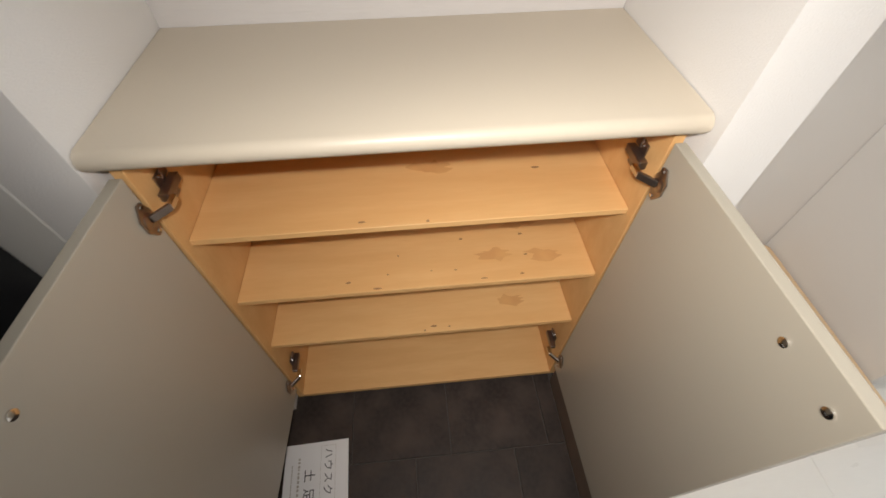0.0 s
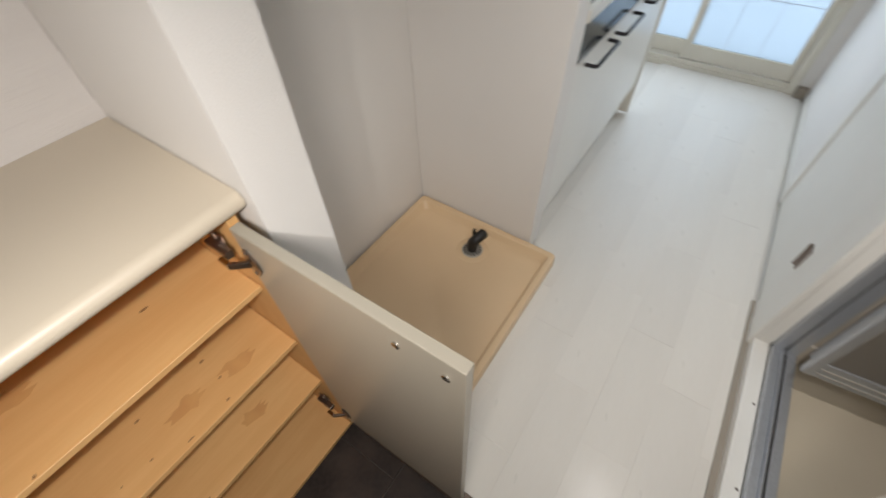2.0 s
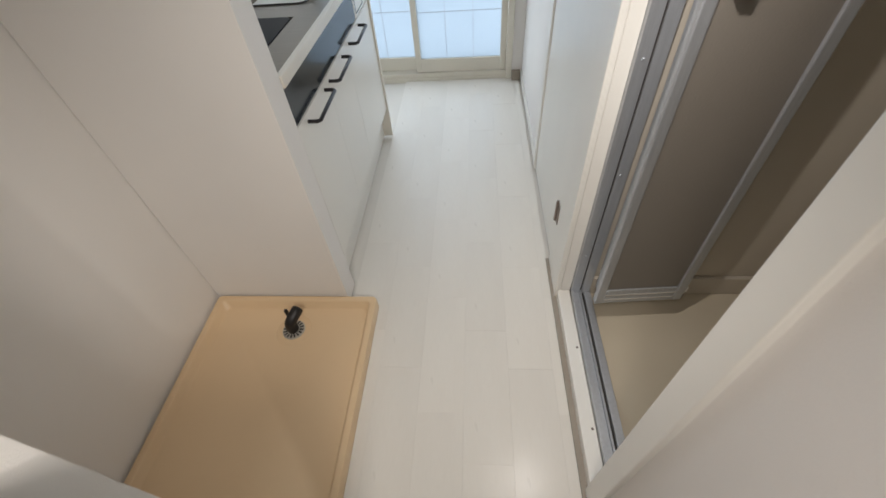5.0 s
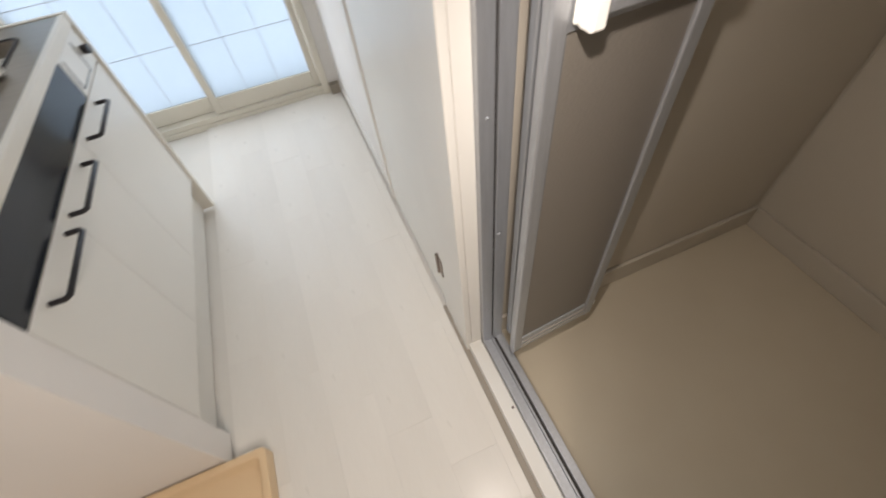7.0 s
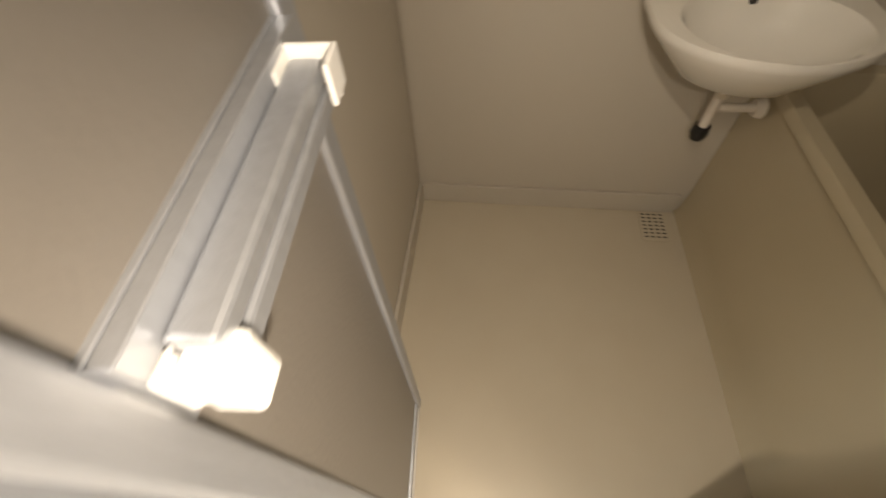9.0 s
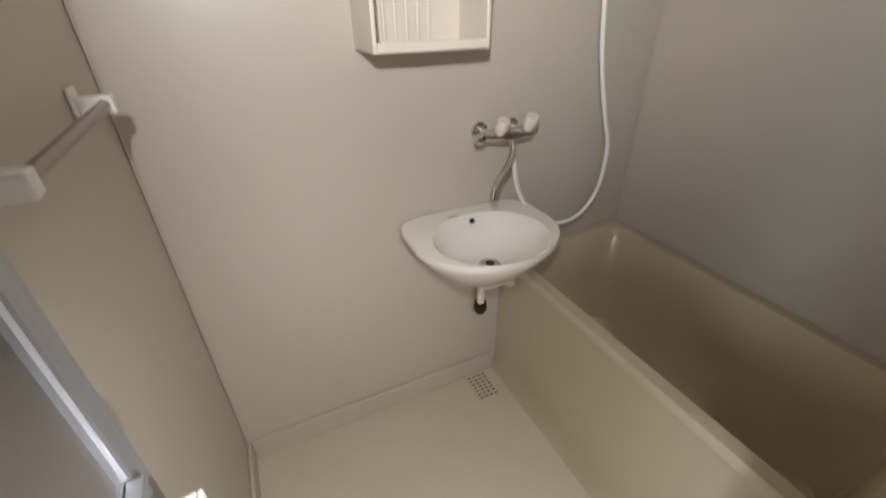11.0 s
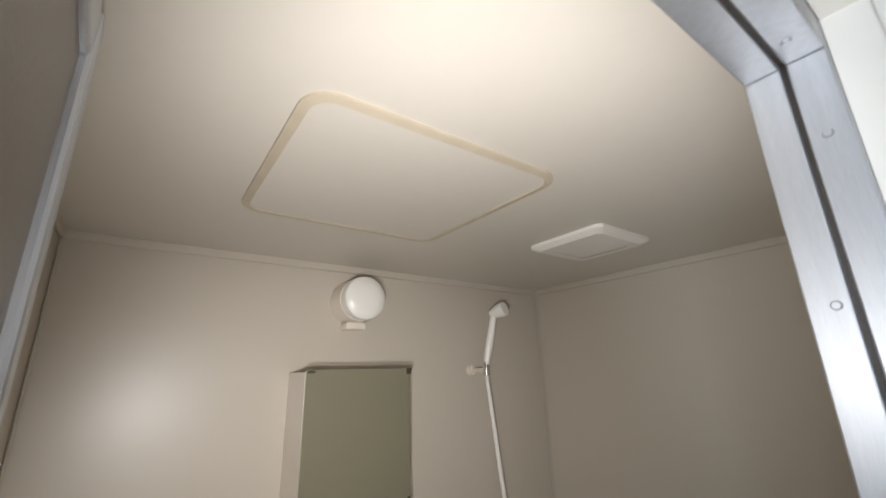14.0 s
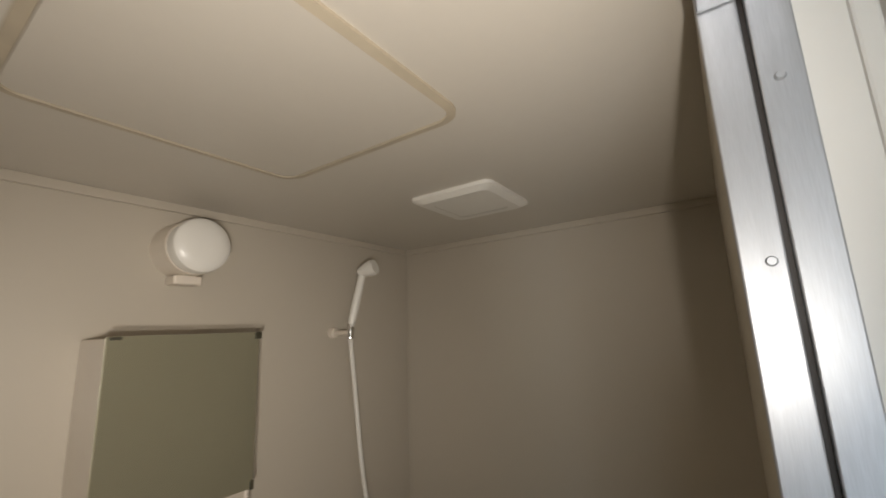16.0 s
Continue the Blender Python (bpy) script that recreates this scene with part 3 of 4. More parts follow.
# ---------------------------------------------------------------- folding bathroom door and its frame
def bath_door_frame():
    t = thing("bath_door_frame", (0.80, -0.29, 0.045), "brushed aluminium bathroom door frame with black gasket and screws", "door frame")
    a0, a1, g1, b1 = 0.740, 0.771, 0.776, 0.807
    for nm, s, y in (("jamb", 1, DY0), ("jamb", -1, DY1)):
        lo, hi = (y, y + 0.020) if s > 0 else (y - 0.020, y)
        lo2, hi2 = (y, y + 0.021) if s > 0 else (y - 0.021, y)
        j = part(nm, boxes((a0, a1, lo, hi, 0.045, DZ1), bevel=0.0015), M_ALU, t)
        part("inner_profile", boxes((g1, b1, lo2, hi2, 0.045, DZ1), bevel=0.0015), M_ALU, t)
        part("gasket", boxes((a1, g1, lo + 0.005 * (s < 0), hi - 0.005 * (s > 0), 0.045, DZ1)), M_GASKET, t)
        ys = hi if s > 0 else lo
        for z in (0.26, 0.92, 1.40, 2.00):
            part("screw", ring_tube(nb(), [(0.757, ys, z), (0.757, ys + s * 0.003, z)], [0.0045, 0.0032], 12), M_ALU, j)
        ys2 = hi2 if s > 0 else lo2
        for z in (0.60, 1.845):
            part("screw", ring_tube(nb(), [(0.786, ys2, z), (0.786, ys2 + s * 0.003, z)], [0.0045, 0.0032], 12), M_ALU, j)
    h = part("header", boxes((a0, a1, DY0 + 0.021, DY1 - 0.021, DZ1 - 0.045, DZ1 - 0.004), bevel=0.0015), M_ALU, t)
    part("header_inner", boxes((g1, b1, DY0 + 0.022, DY1 - 0.022, DZ1 - 0.047, DZ1 - 0.004), bevel=0.0015), M_ALU, t)
    part("header_gasket", boxes((a1, g1, DY0 + 0.021, DY1 - 0.021, DZ1 - 0.042, DZ1 - 0.006)), M_GASKET, t)
    part("screw", ring_tube(nb(), [(0.759, DY0 + 0.06, DZ1 - 0.045), (0.759, DY0 + 0.06, DZ1 - 0.048)], [0.0045, 0.0032], 12), M_ALU, h)
    part("track", boxes((a0, a0 + 0.010, DY0 + 0.004, DY1 - 0.004, 0.045, 0.066), (a0 + 0.010, a0 + 0.030, DY0 + 0.004, DY1 - 0.004, 0.045, 0.052), (a0 + 0.030, a0 + 0.036, DY0 + 0.004, DY1 - 0.004, 0.045, 0.064), (a0 + 0.046, b1 + 0.004, DY0 + 0.004, DY1 - 0.004, 0.030, 0.058), bevel=0.001), M_ALU, t, "aluminium sill track")
    part("track_groove", boxes((a0 + 0.036, a0 + 0.046, DY0 + 0.004, DY1 - 0.004, 0.040, 0.049)), M_GASKET, t)
    part("inner_return", boxes((b1 + 0.001, b1 + 0.030, DY0 - 0.026, DY0 - 0.004, 0.036, 0.74), bevel=0.0015), M_ALU, t)
    part("return_seal", boxes((b1 + 0.0305, b1 + 0.0335, DY0 - 0.024, DY0 - 0.006, 0.036, 0.735)), M_KAMACHI, t, "brown aged seal")
    part("sill_apron", boxes((b1 - 0.006, b1 + 0.002, DY0 - 0.02, DY1 + 0.02, 0.001, 0.034)), M_BFLOOR, t)
    return t


for yy in (-0.20, -0.47):
    tagged(mesh_ob("sill_screw", ring_tube(nb(), [(0.728, yy, 0.045), (0.728, yy, 0.0465)], [0.0045, 0.003], 10), M_HINGE), "small steel screw head in the white sill", "screw", "sill screws")


def door_leaf(nm, y, x0, x1, handle, swing=0.0):
    """One leaf along x; swing: degrees that it is turned about its inner, folded end."""
    t = thing(nm, (x1, y, 0.07), "folded bathroom door leaf, aluminium frame with smoky resin panes", "door leaf", "folding door leaves")
    z0, zm0, zm1, z1, th, st = 0.122, 1.080, 1.152, 2.078, 0.022, 0.030
    y0, y1 = y - th / 2, y + th / 2
    for xa in (x0, x1 - st):
        part("stile", box(nb(), xa, xa + st, y0, y1, z0, z1, bevel=0.004), M_ALU, t)
    for za, zb in ((z0, z0 + 0.070), (z1 - 0.045, z1)):
        part("rail", box(nb(), x0 + st, x1 - st, y0 + 0.002, y1 - 0.002, za, zb, bevel=0.003), M_ALU, t)
    part("middle_rail", boxes((x0 + st, x1 - st, y0 + 0.004, y1 - 0.003, zm0, zm1), (x0 + st, x1 - st, y0 - 0.007, y0 + 0.003, zm1 - 0.018, zm1), bevel=0.001), M_ALU, t)
    part("lower_pane", boxes((x0 + st, x1 - st, y - 0.003, y + 0.003, z0 + 0.070, zm0)), M_DOORPANE, t, "smoky translucent resin pane")
    part("upper_pane", boxes((x0 + st, x1 - st, y - 0.003, y + 0.003, zm1, z1 - 0.045)), M_DOORPANE, t, "smoky translucent resin pane")
    part("foot_roller", box(nb(), x1 - 0.012, x1 + 0.008, y0 + 0.002, y1 - 0.002, z0 + 0.040, z0 + 0.064, bevel=0.003), M_WHITEP, t, "small white plastic guide")
    if handle:
        hb = part("handle_bar", boxes((x0 + 0.045, x1 - 0.060, y0 - 0.030, y0 - 0.008, zm0 + 0.026, zm0 + 0.042), (x0 + 0.045, x1 - 0.060, y0 - 0.030, y0 - 0.008, zm0 + 0.046, zm0 + 0.060), bevel=0.003), M_ALU, t, "aluminium grip bar with a dark slot")
        part("bar_slot", boxes((x0 + 0.045, x1 - 0.061, y0 - 0.026, y0 - 0.001, zm0 + 0.041, zm0 + 0.047)), M_GASKET, hb)
        part("grip_end", boxes((x0 + 0.032, x0 + 0.056, y0 - 0.036, y0 - 0.011, zm0 + 0.012, zm0 + 0.052), (x0 + 0.034, x0 + 0.046, y0 - 0.014, y0 - 0.004, zm0 + 0.012, zm0 + 0.038), (x0 + 0.032, x0 + 0.050, y0 - 0.007, y0 + 0.001, zm0 + 0.012, zm0 + 0.048), bevel=0.004), M_WHITEP, hb, "white plastic grip end")
        part("grip_bracket", boxes((x1 - 0.060, x1 - 0.056, y0 - 0.036, y0 + 0.001, zm0 + 0.030, zm0 + 0.068), (x1 - 0.084, x1 - 0.056, y0 - 0.040, y0 - 0.036, zm0 + 0.040, zm0 + 0.068), (x1 - 0.088, x1 - 0.060, y0 - 0.008, y0 + 0.001, zm0 + 0.022, zm0 + 0.066), bevel=0.0015), M_WHITEP, hb, "white plastic corner bracket")
    for zc in (z0 + 0.022, z0 + 0.046):
        part("rail_groove", boxes((x0 + st, x1 - st, y0 - 0.0004, y0 + 0.004, zc - 0.0012, zc + 0.0012)), M_GREY, t)
    for xa in (x0 + 0.008, x1 - 0.020):
        part("top_pivot", box(nb(), xa, xa + 0.012, y - 0.006, y + 0.006, z1 - 0.001, z1 + 0.010, bevel=0.002), M_GASKET, t, "dark plastic pivot cap")
    t.matrix_world = t.matrix_world @ Matrix.Rotation(radians(swing), 4, "Z")
    return t


bath_door_frame()
door_leaf("folding_door_leaf", -0.044, 0.790, 1.085, True, 4.0)
door_leaf("folding_door_leaf", -0.004, 0.812, 1.079, False, 0.0)

# ---------------------------------------------------------------- shoe cabinet
CX0, CX1, CY0, CY1, CZ0, CZ1 = -0.615, -0.285, -1.732, -0.888, -0.080, 0.887


def hinge_part(parent, x, y, z, s):
    """A cup hinge, standing open; s is +1 where the door stands at the higher y."""
    ys = y - s * 0.0095
    h = part("hinge", box(nb(), x - 0.082, x - 0.026, ys - s * 0.010 - 0.0075, ys - s * 0.010 + 0.0075, z - 0.008, z + 0.008, bevel=0.002), M_HINGE, parent, "nickel-plated cup hinge")
    part("mounting_plate", box(nb(), x - 0.070, x - 0.044, ys - s * 0.001 - 0.0015, ys - s * 0.001 + 0.0015, z - 0.027, z + 0.027, bevel=0.001), M_HINGE, h)
    part("link", box(nb(), x - 0.030, x - 0.006, ys - s * 0.024 - 0.005, ys - s * 0.024 + 0.005, z - 0.006, z + 0.006, bevel=0.002), M_CHROME, h)
    part("elbow", shifted(box(nb(), -0.017, 0.017, -0.003, 0.003, -0.007, 0.007, bevel=0.0015), Matrix.Translation((x + 0.005, ys - s * 0.015, z)) @ Matrix.Rotation(radians(s * 40), 4, "Z")), M_HINGE, h)
    part("cup", ring_tube(nb(), [(x + 0.021, ys - s * 0.003, z), (x + 0.021, ys - s * 0.0045, z)], [0.013, 0.011], 18), M_HINGE, h, smooth=True)
    for zz in (z - 0.030, z + 0.012):
        part("plate_ear", box(nb(), x - 0.078, x - 0.060, ys - s * 0.004 - 0.002, ys - s * 0.004 + 0.002, zz, zz + 0.018, bevel=0.001), M_HINGE, h)
    wing = [(0.004, -0.010), (0.012, -0.030), (0.022, -0.032), (0.036, -0.012), (0.036, 0.012), (0.022, 0.032), (0.012, 0.030), (0.004, 0.010)]
    part("cup_wing", loft(nb(), [[(x + a, ys - s * d, z + b) for a, b in wing] for d in (0.0002, 0.003)], True, True), M_HINGE, h)
    for a, b in ((-0.057, -0.020), (-0.057, 0.020), (0.017, -0.025), (0.017, 0.025)):
        part("screw", ring_tube(nb(), [(x + a, ys - s * 0.002, z + b), (x + a, ys - s * 0.005, z + b)], [0.004, 0.003], 10), M_CHROME, h)


def shoe_cabinet():
    t = thing("shoe_cabinet", ((CX0 + CX1) / 2, (CY0 + CY1) / 2, ZG), "open shoe cabinet of orange plywood with beige laminate top and doors", "shoe cabinet")
    w = 0.018
    for y in (CY0, CY1 - w):
        part("side_panel", boxes((CX0, CX1, y, y + w, CZ0, CZ1), bevel=0.001), M_PLY, t)
    part("back_panel", boxes((CX0, CX0 + 0.006, CY0 + w, CY1 - w, CZ0 + w, CZ1 - w)), M_PLY, t)
    part("bottom_panel", boxes((CX0, CX1, CY0 + w, CY1 - w, CZ0, CZ0 + w), bevel=0.001), M_PLY, t)
    part("top_panel", boxes((CX0, CX1 - 0.004, CY0 + w, CY1 - w, CZ1 - 0.008, CZ1 - 0.001)), M_PLY, t)
    for z in (0.262, 0.484, 0.698):
        s = part("shelf", box(nb(), CX0 + 0.007, CX1 - 0.018, CY0 + w + 0.001, CY1 - w - 0.001, z - 0.014, z, bevel=0.001, seg=1), M_PLY, t)
        r = random.Random(int(z * 1000))
        for k in range(11 if 0.4 < z < 0.6 else 3):
            x, y = CX1 - 0.024 - r.random() ** 3 * 0.20, CY0 + 0.25 + r.random() * 0.45
            a, b = 0.0015 + 0.002 * r.random(), 0.002 + 0.008 * r.random() ** 2
            lp = [(x + a * (0.7 + 0.6 * r.random()) * math.cos(q), y + b * (0.7 + 0.6 * r.random()) * math.sin(q), z + 0.0006) for q in (k2 * math.pi / 5 for k2 in range(10))]
            bm = nb()
            bm.faces.new([bm.verts.new(p) for p in lp])
            part("scuff", bm, M_STAIN, s, "dark scuff mark")
        for k in range(3 if 0.4 < z < 0.6 else 1):
            x, y = CX1 - 0.075 - 0.13 * r.random(), CY1 - 0.10 - 0.30 * r.random()
            bm = nb()
            bm.faces.new([bm.verts.new((x + 0.018 * (0.6 + 0.8 * r.random()) * math.cos(q), y + 0.045 * (0.5 + 0.8 * r.random()) * math.sin(q), z + 0.0004)) for q in (k2 * math.pi / 9 for k2 in range(18))])
            part("stain", bm, M_STAINSOFT, s, "faded brown stain")
    # plinth set back under the body
    part("plinth", boxes((CX0 + 0.01, CX1 - 0.035, CY0 + 0.004, CY1 - 0.004, ZG, CZ0)), M_KAMACHI, t, "dark brown plinth")
    # worktop with a rounded nose
    xf = -0.262
    prof = [(CX0 - 0.012, CZ1 + 0.001), (xf - 0.013, CZ1 + 0.001), (xf - 0.006, CZ1 + 0.004), (xf, CZ1 + 0.012), (xf, CZ1 + 0.022), (xf - 0.005, CZ1 + 0.030), (xf - 0.014, CZ1 + 0.034), (CX0 - 0.012, CZ1 + 0.034)]
    part("top", loft(nb(), [[(x, y, z) for x, z in prof] for y in (-1.747, -0.875)], True, True), M_CABTOP, t, "beige laminate top with a rounded front edge", smooth=True)
    wd = 0.410
    for s, y, ang in ((1, CY1 - 0.014, 0.6), (-1, CY0 + 0.012, 3.0)):
        hx = CX1 + 0.012
        turn = Matrix.Translation((hx, y, 0)) @ Matrix.Rotation(radians(s * ang), 4, "Z")
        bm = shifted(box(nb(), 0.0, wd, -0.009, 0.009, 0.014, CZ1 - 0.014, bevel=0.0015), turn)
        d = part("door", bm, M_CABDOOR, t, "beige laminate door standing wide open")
        for u, z in ((wd - 0.027, CZ1 - 0.055), (wd - 0.103, CZ1 - 0.052)):
            part("knob_screw", shifted(ring_tube(nb(), [(u, -s * 0.009, z), (u, -s * 0.0115, z), (u, -s * 0.0125, z)], [0.0065, 0.0065, 0.003], 14), turn), M_CHROME, d, smooth=True)
        for z in (CZ1 - 0.085, 0.085):
            hinge_part(t, hx - 0.004, y, z, s)
    return t


shoe_cabinet()


def glyphs(text, size):
    """A flat mesh of the text, in the built-in font."""
    cu = bpy.data.curves.new("glyphs", "FONT")
    cu.body, cu.size, cu.align_x, cu.align_y = text, size, "LEFT", "CENTER"
    tmp = bpy.data.objects.new("glyphs", cu)
    me = bpy.data.meshes.new_from_object(tmp)
    bpy.data.objects.remove(tmp)
    bm = nb()
    bm.from_mesh(me)
    bpy.data.meshes.remove(me)
    return bm


def notice():
    turn = pose(-0.150, -1.668, ZG + 0.003, 0, 0, 2)
    t = thing("paper_notice", (0, -1.668, ZG), "white printed house-cleaning notice lying on the dark entry tiles", "paper")
    t.matrix_world = turn
    bpy.context.view_layer.update()
    part("sheet", shifted(box(nb(), 0.0, 0.270, -0.095, 0.095, 0.0, 0.0012), turn), M_PAPER, t)
    for k, ch in enumerate("ハウスクリ"):
        part("printed_letter", shifted(glyphs(ch, 0.030), turn @ pose(0.020 + 0.033 * k, 0.034, 0.0016)), M_INK, t)
    for k, ch in enumerate("土足"):
        part("printed_letter", shifted(glyphs(ch, 0.036), turn @ pose(0.072 + 0.050 * k, -0.022, 0.0016)), M_INK, t)
    part("printed_frame", shifted(boxes((0.012, 0.240, 0.056, 0.0567, 0.0014, 0.0017), (0.012, 0.240, 0.012, 0.0127, 0.0014, 0.0017), (0.012, 0.0127, 0.012, 0.0567, 0.0014, 0.0017)), turn), M_GREY, t)
    r = random.Random(3)
    for row, (v, hh, x0) in enumerate(((-0.052, 0.006, 0.040), (-0.072, 0.003, 0.058))):
        x = x0
        while x < 0.235:
            w = hh * (0.7 + 0.8 * r.random())
            part("printed_bar", shifted(boxes((x, x + w, v - hh / 2, v + hh / 2, 0.0014, 0.0017)), turn), M_GREY, t)
            x += w + hh * (0.4 + 0.5 * r.random())
    return t


notice()


# ---------------------------------------------------------------- laundry niche
def washer_pan():
    x0, x1, y0, y1 = XL + 0.012, 0.0, -0.750, 0.006
    t = thing("washing_machine_pan", ((x0 + x1) / 2, (y0 + y1) / 2, 0), "cream plastic washing machine pan on the hall floor", "washing machine pan")
    cx, cy, w, h = (x0 + x1) / 2, (y0 + y1) / 2, x1 - x0, y1 - y0
    L = [(0, 0.020, 0.001), (0, 0.020, 0.046), (0.006, 0.018, 0.052), (0.044, 0.014, 0.052), (0.052, 0.016, 0.048), (0.068, 0.03, 0.022), (0.080, 0.03, 0.018)]
    part("tray", loft(nb(), [[(cx + a, cy + b, z) for a, b in rounded(w - d, h - d, r, 4)] for d, r, z in L], False, True), M_PAN, t, smooth=True)
    dx, dy = -0.305, -0.130
    part("drain_recess", ring_tube(nb(), [(dx, dy, 0.0185), (dx, dy, 0.021)], [0.066, 0.062], 32), M_PAN, t, smooth=True)
    part("drain_ring", ring_tube(nb(), [(dx, dy, 0.020), (dx, dy, 0.026)], [0.043, 0.040], 28), M_GREY, t, "grey slotted drain ring", smooth=True)
    for k in range(16):
        a = 2 * math.pi * k / 16
        m = Matrix.Translation((dx, dy, 0)) @ Matrix.Rotation(a, 4, "Z")
        part("slot", shifted(boxes((0.024, 0.038, -0.003, 0.003, 0.026, 0.0268)), m), M_BLACK, t)
    part("elbow", ring_tube(nb(), smooth_bezier([(dx, dy, 0.022), (dx, dy, 0.060), (dx + 0.008, dy + 0.010, 0.078), (dx + 0.018, dy + 0.030, 0.088), (dx + 0.022, dy + 0.048, 0.090)], 6), 0.021, 16), M_BLACK, t, "black rubber drain elbow", smooth=True)
    part("elbow_tab", box(nb(), dx - 0.016, dx - 0.006, dy + 0.022, dy + 0.034, 0.075, 0.112, bevel=0.002), M_BLACK, t)
    return t


washer_pan()


# ---------------------------------------------------------------- kitchen
def bar_handle(parent, y0, y1, z):
    pts = [(KX, y0, z), (KX + 0.030, y0, z), (KX + 0.037, y0 + 0.007, z), (KX + 0.037, y1 - 0.007, z), (KX + 0.030, y1, z), (KX, y1, z)]
    part("handle", ring_tube(nb(), pts, 0.0062, 10), M_HANDLE, parent, "black bar handle", smooth=True)


KY0, KY1, KZ = 0.107, 1.225, 0.845


def kitchen():
    t = thing("kitchen_unit", (-0.38, 0.66, 0), "white kitchen base unit with black bar handles", "kitchen unit")
    part("carcass", boxes((XL + 0.004, KX - 0.020, KY0, KY1, 0.172, KZ - 0.004), (XL + 0.004, KX - 0.053, KY0, KY1, 0.0, 0.172)), M_KDOOR, t)
    part("kickboard", boxes((KX - 0.052, KX - 0.041, KY0, KY1, 0.0005, 0.171)), M_KDOOR, t)
    for a, b, h0, h1 in ((KY0 + 0.001, 0.4425, 0.187, 0.388), (0.4435, 0.7365, 0.452, 0.652), (0.7375, KY1 - 0.001, 0.777, 0.977)):
        d = part("door", box(nb(), KX - 0.019, KX, a, b, 0.176, 0.728, bevel=0.0007), M_KDOOR, t)
        bar_handle(d, h0, h1, 0.703)
    part("grill_front", box(nb(), KX - 0.019, KX - 0.001, KY0 + 0.004, 0.960, 0.733, KZ - 0.003, bevel=0.001), M_DARKGLOSS, t, "dark glossy cooker front panel")
    dr = part("drawer_front", box(nb(), KX - 0.019, KX, 0.965, KY1 - 0.004, 0.733, KZ - 0.003, bevel=0.0015), M_KDOOR, t)
    part("frame_line", boxes((KX - 0.001, KX + 0.001, 0.985, 0.990, 0.745, 0.832), (KX - 0.001, KX + 0.001, 0.990, 1.120, 0.745, 0.749), (KX - 0.001, KX + 0.001, 1.120, 1.125, 0.745, 0.832)), M_DARKGLOSS, dr)
    part("knob", ring_tube(nb(), [(KX, 1.165, 0.79), (KX + 0.022, 1.165, 0.79)], [0.013, 0.015], 14), M_HANDLE, dr, "small black knob", smooth=True)
    part("end_panel", box(nb(), XL + 0.004, KX + 0.009, KY1 + 0.001, KY1 + 0.020, 0.0, KZ + 0.035, bevel=0.002), M_KEND, t, "cream end panel down to the floor")
    return t


def worktop():
    t = thing("worktop", (-0.38, 0.66, KZ), "brownish stainless steel worktop with a pale front edge", "worktop")
    # sheet with two cut-outs, laid out as strips
    xs = (XL + 0.004, -0.505, -0.225, KX - 0.014)
    ys = (KY0, 0.297, 0.563, 0.700, 1.110, KY1)
    bm = nb()
    for i in range(3):
        for j in range(5):
            if i == 1 and j in (1, 3):
                continue
            box(bm, xs[i], xs[i + 1], ys[j], ys[j + 1], KZ + 0.006, KZ + 0.032)
    part("sheet", bm, M_STEEL, t)
    part("front_edge", box(nb(), KX - 0.014, KX + 0.006, KY0, KY1, KZ, KZ + 0.034, bevel=0.004), M_KEND, t, "pale laminate front edge")
    c = ((xs[1] + xs[2]) / 2, (ys[3] + ys[4]) / 2)
    w, h = xs[2] - xs[1], ys[4] - ys[3]
    L = [(0.0, 0.004, 0.033), (0.012, 0.03, 0.030), (0.03, 0.05, -0.02), (0.06, 0.06, -0.11)]
    part("sink_bowl", loft(nb(), [[(c[0] + a, c[1] + b, KZ + z) for a, b in rounded(w - d, h - d, r, 5)] for d, r, z in L], False, True), M_STEEL, t, smooth=True)
    part("sink_rim", loft(nb(), [[(c[0] + a, c[1] + b, KZ + z) for a, b in rounded(w + d, h + d, 0.03, 5)] for d, z in ((0.012, 0.0325), (0.012, 0.036), (0.0, 0.036), (-0.004, 0.033))]), M_GASKET, t, "dark seam round the sink")
    return t


def hob():
    c = (-0.365, 0.430)
    t = thing("built_in_hob", (c[0], c[1], KZ), "black glass hob set into the worktop", "hob")
    part("glass_plate", loft(nb(), [[(c[0] + a, c[1] + b, KZ + z) for a, b in rounded(0.276 - d, 0.262 - d, 0.03, 5)] for d, z in ((0, 0.0), (0, 0.030), (0.004, 0.034))], True, True), M_HOB, t)
    return t


def dish_tray():
    t = thing("white_tray", (-0.30, 0.85, KZ + 0.034), "small white plastic tray lying across the kitchen sink", "tray")
    turn = pose(-0.300, 0.850, KZ + 0.0365, 0, 0, -12)
    bm = shifted(boxes((-0.09, 0.09, -0.045, 0.045, 0, 0.006), (-0.09, 0.09, -0.045, -0.038, 0.006, 0.020), (-0.09, 0.09, 0.038, 0.045, 0.006, 0.020), (-0.09, -0.083, -0.038, 0.038, 0.006, 0.020), (0.083, 0.09, -0.038, 0.038, 0.006, 0.020), bevel=0.001), turn)
    part("tray_body", bm, M_WHITEP, t)
    return t


kitchen(), worktop(), hob(), dish_tray()


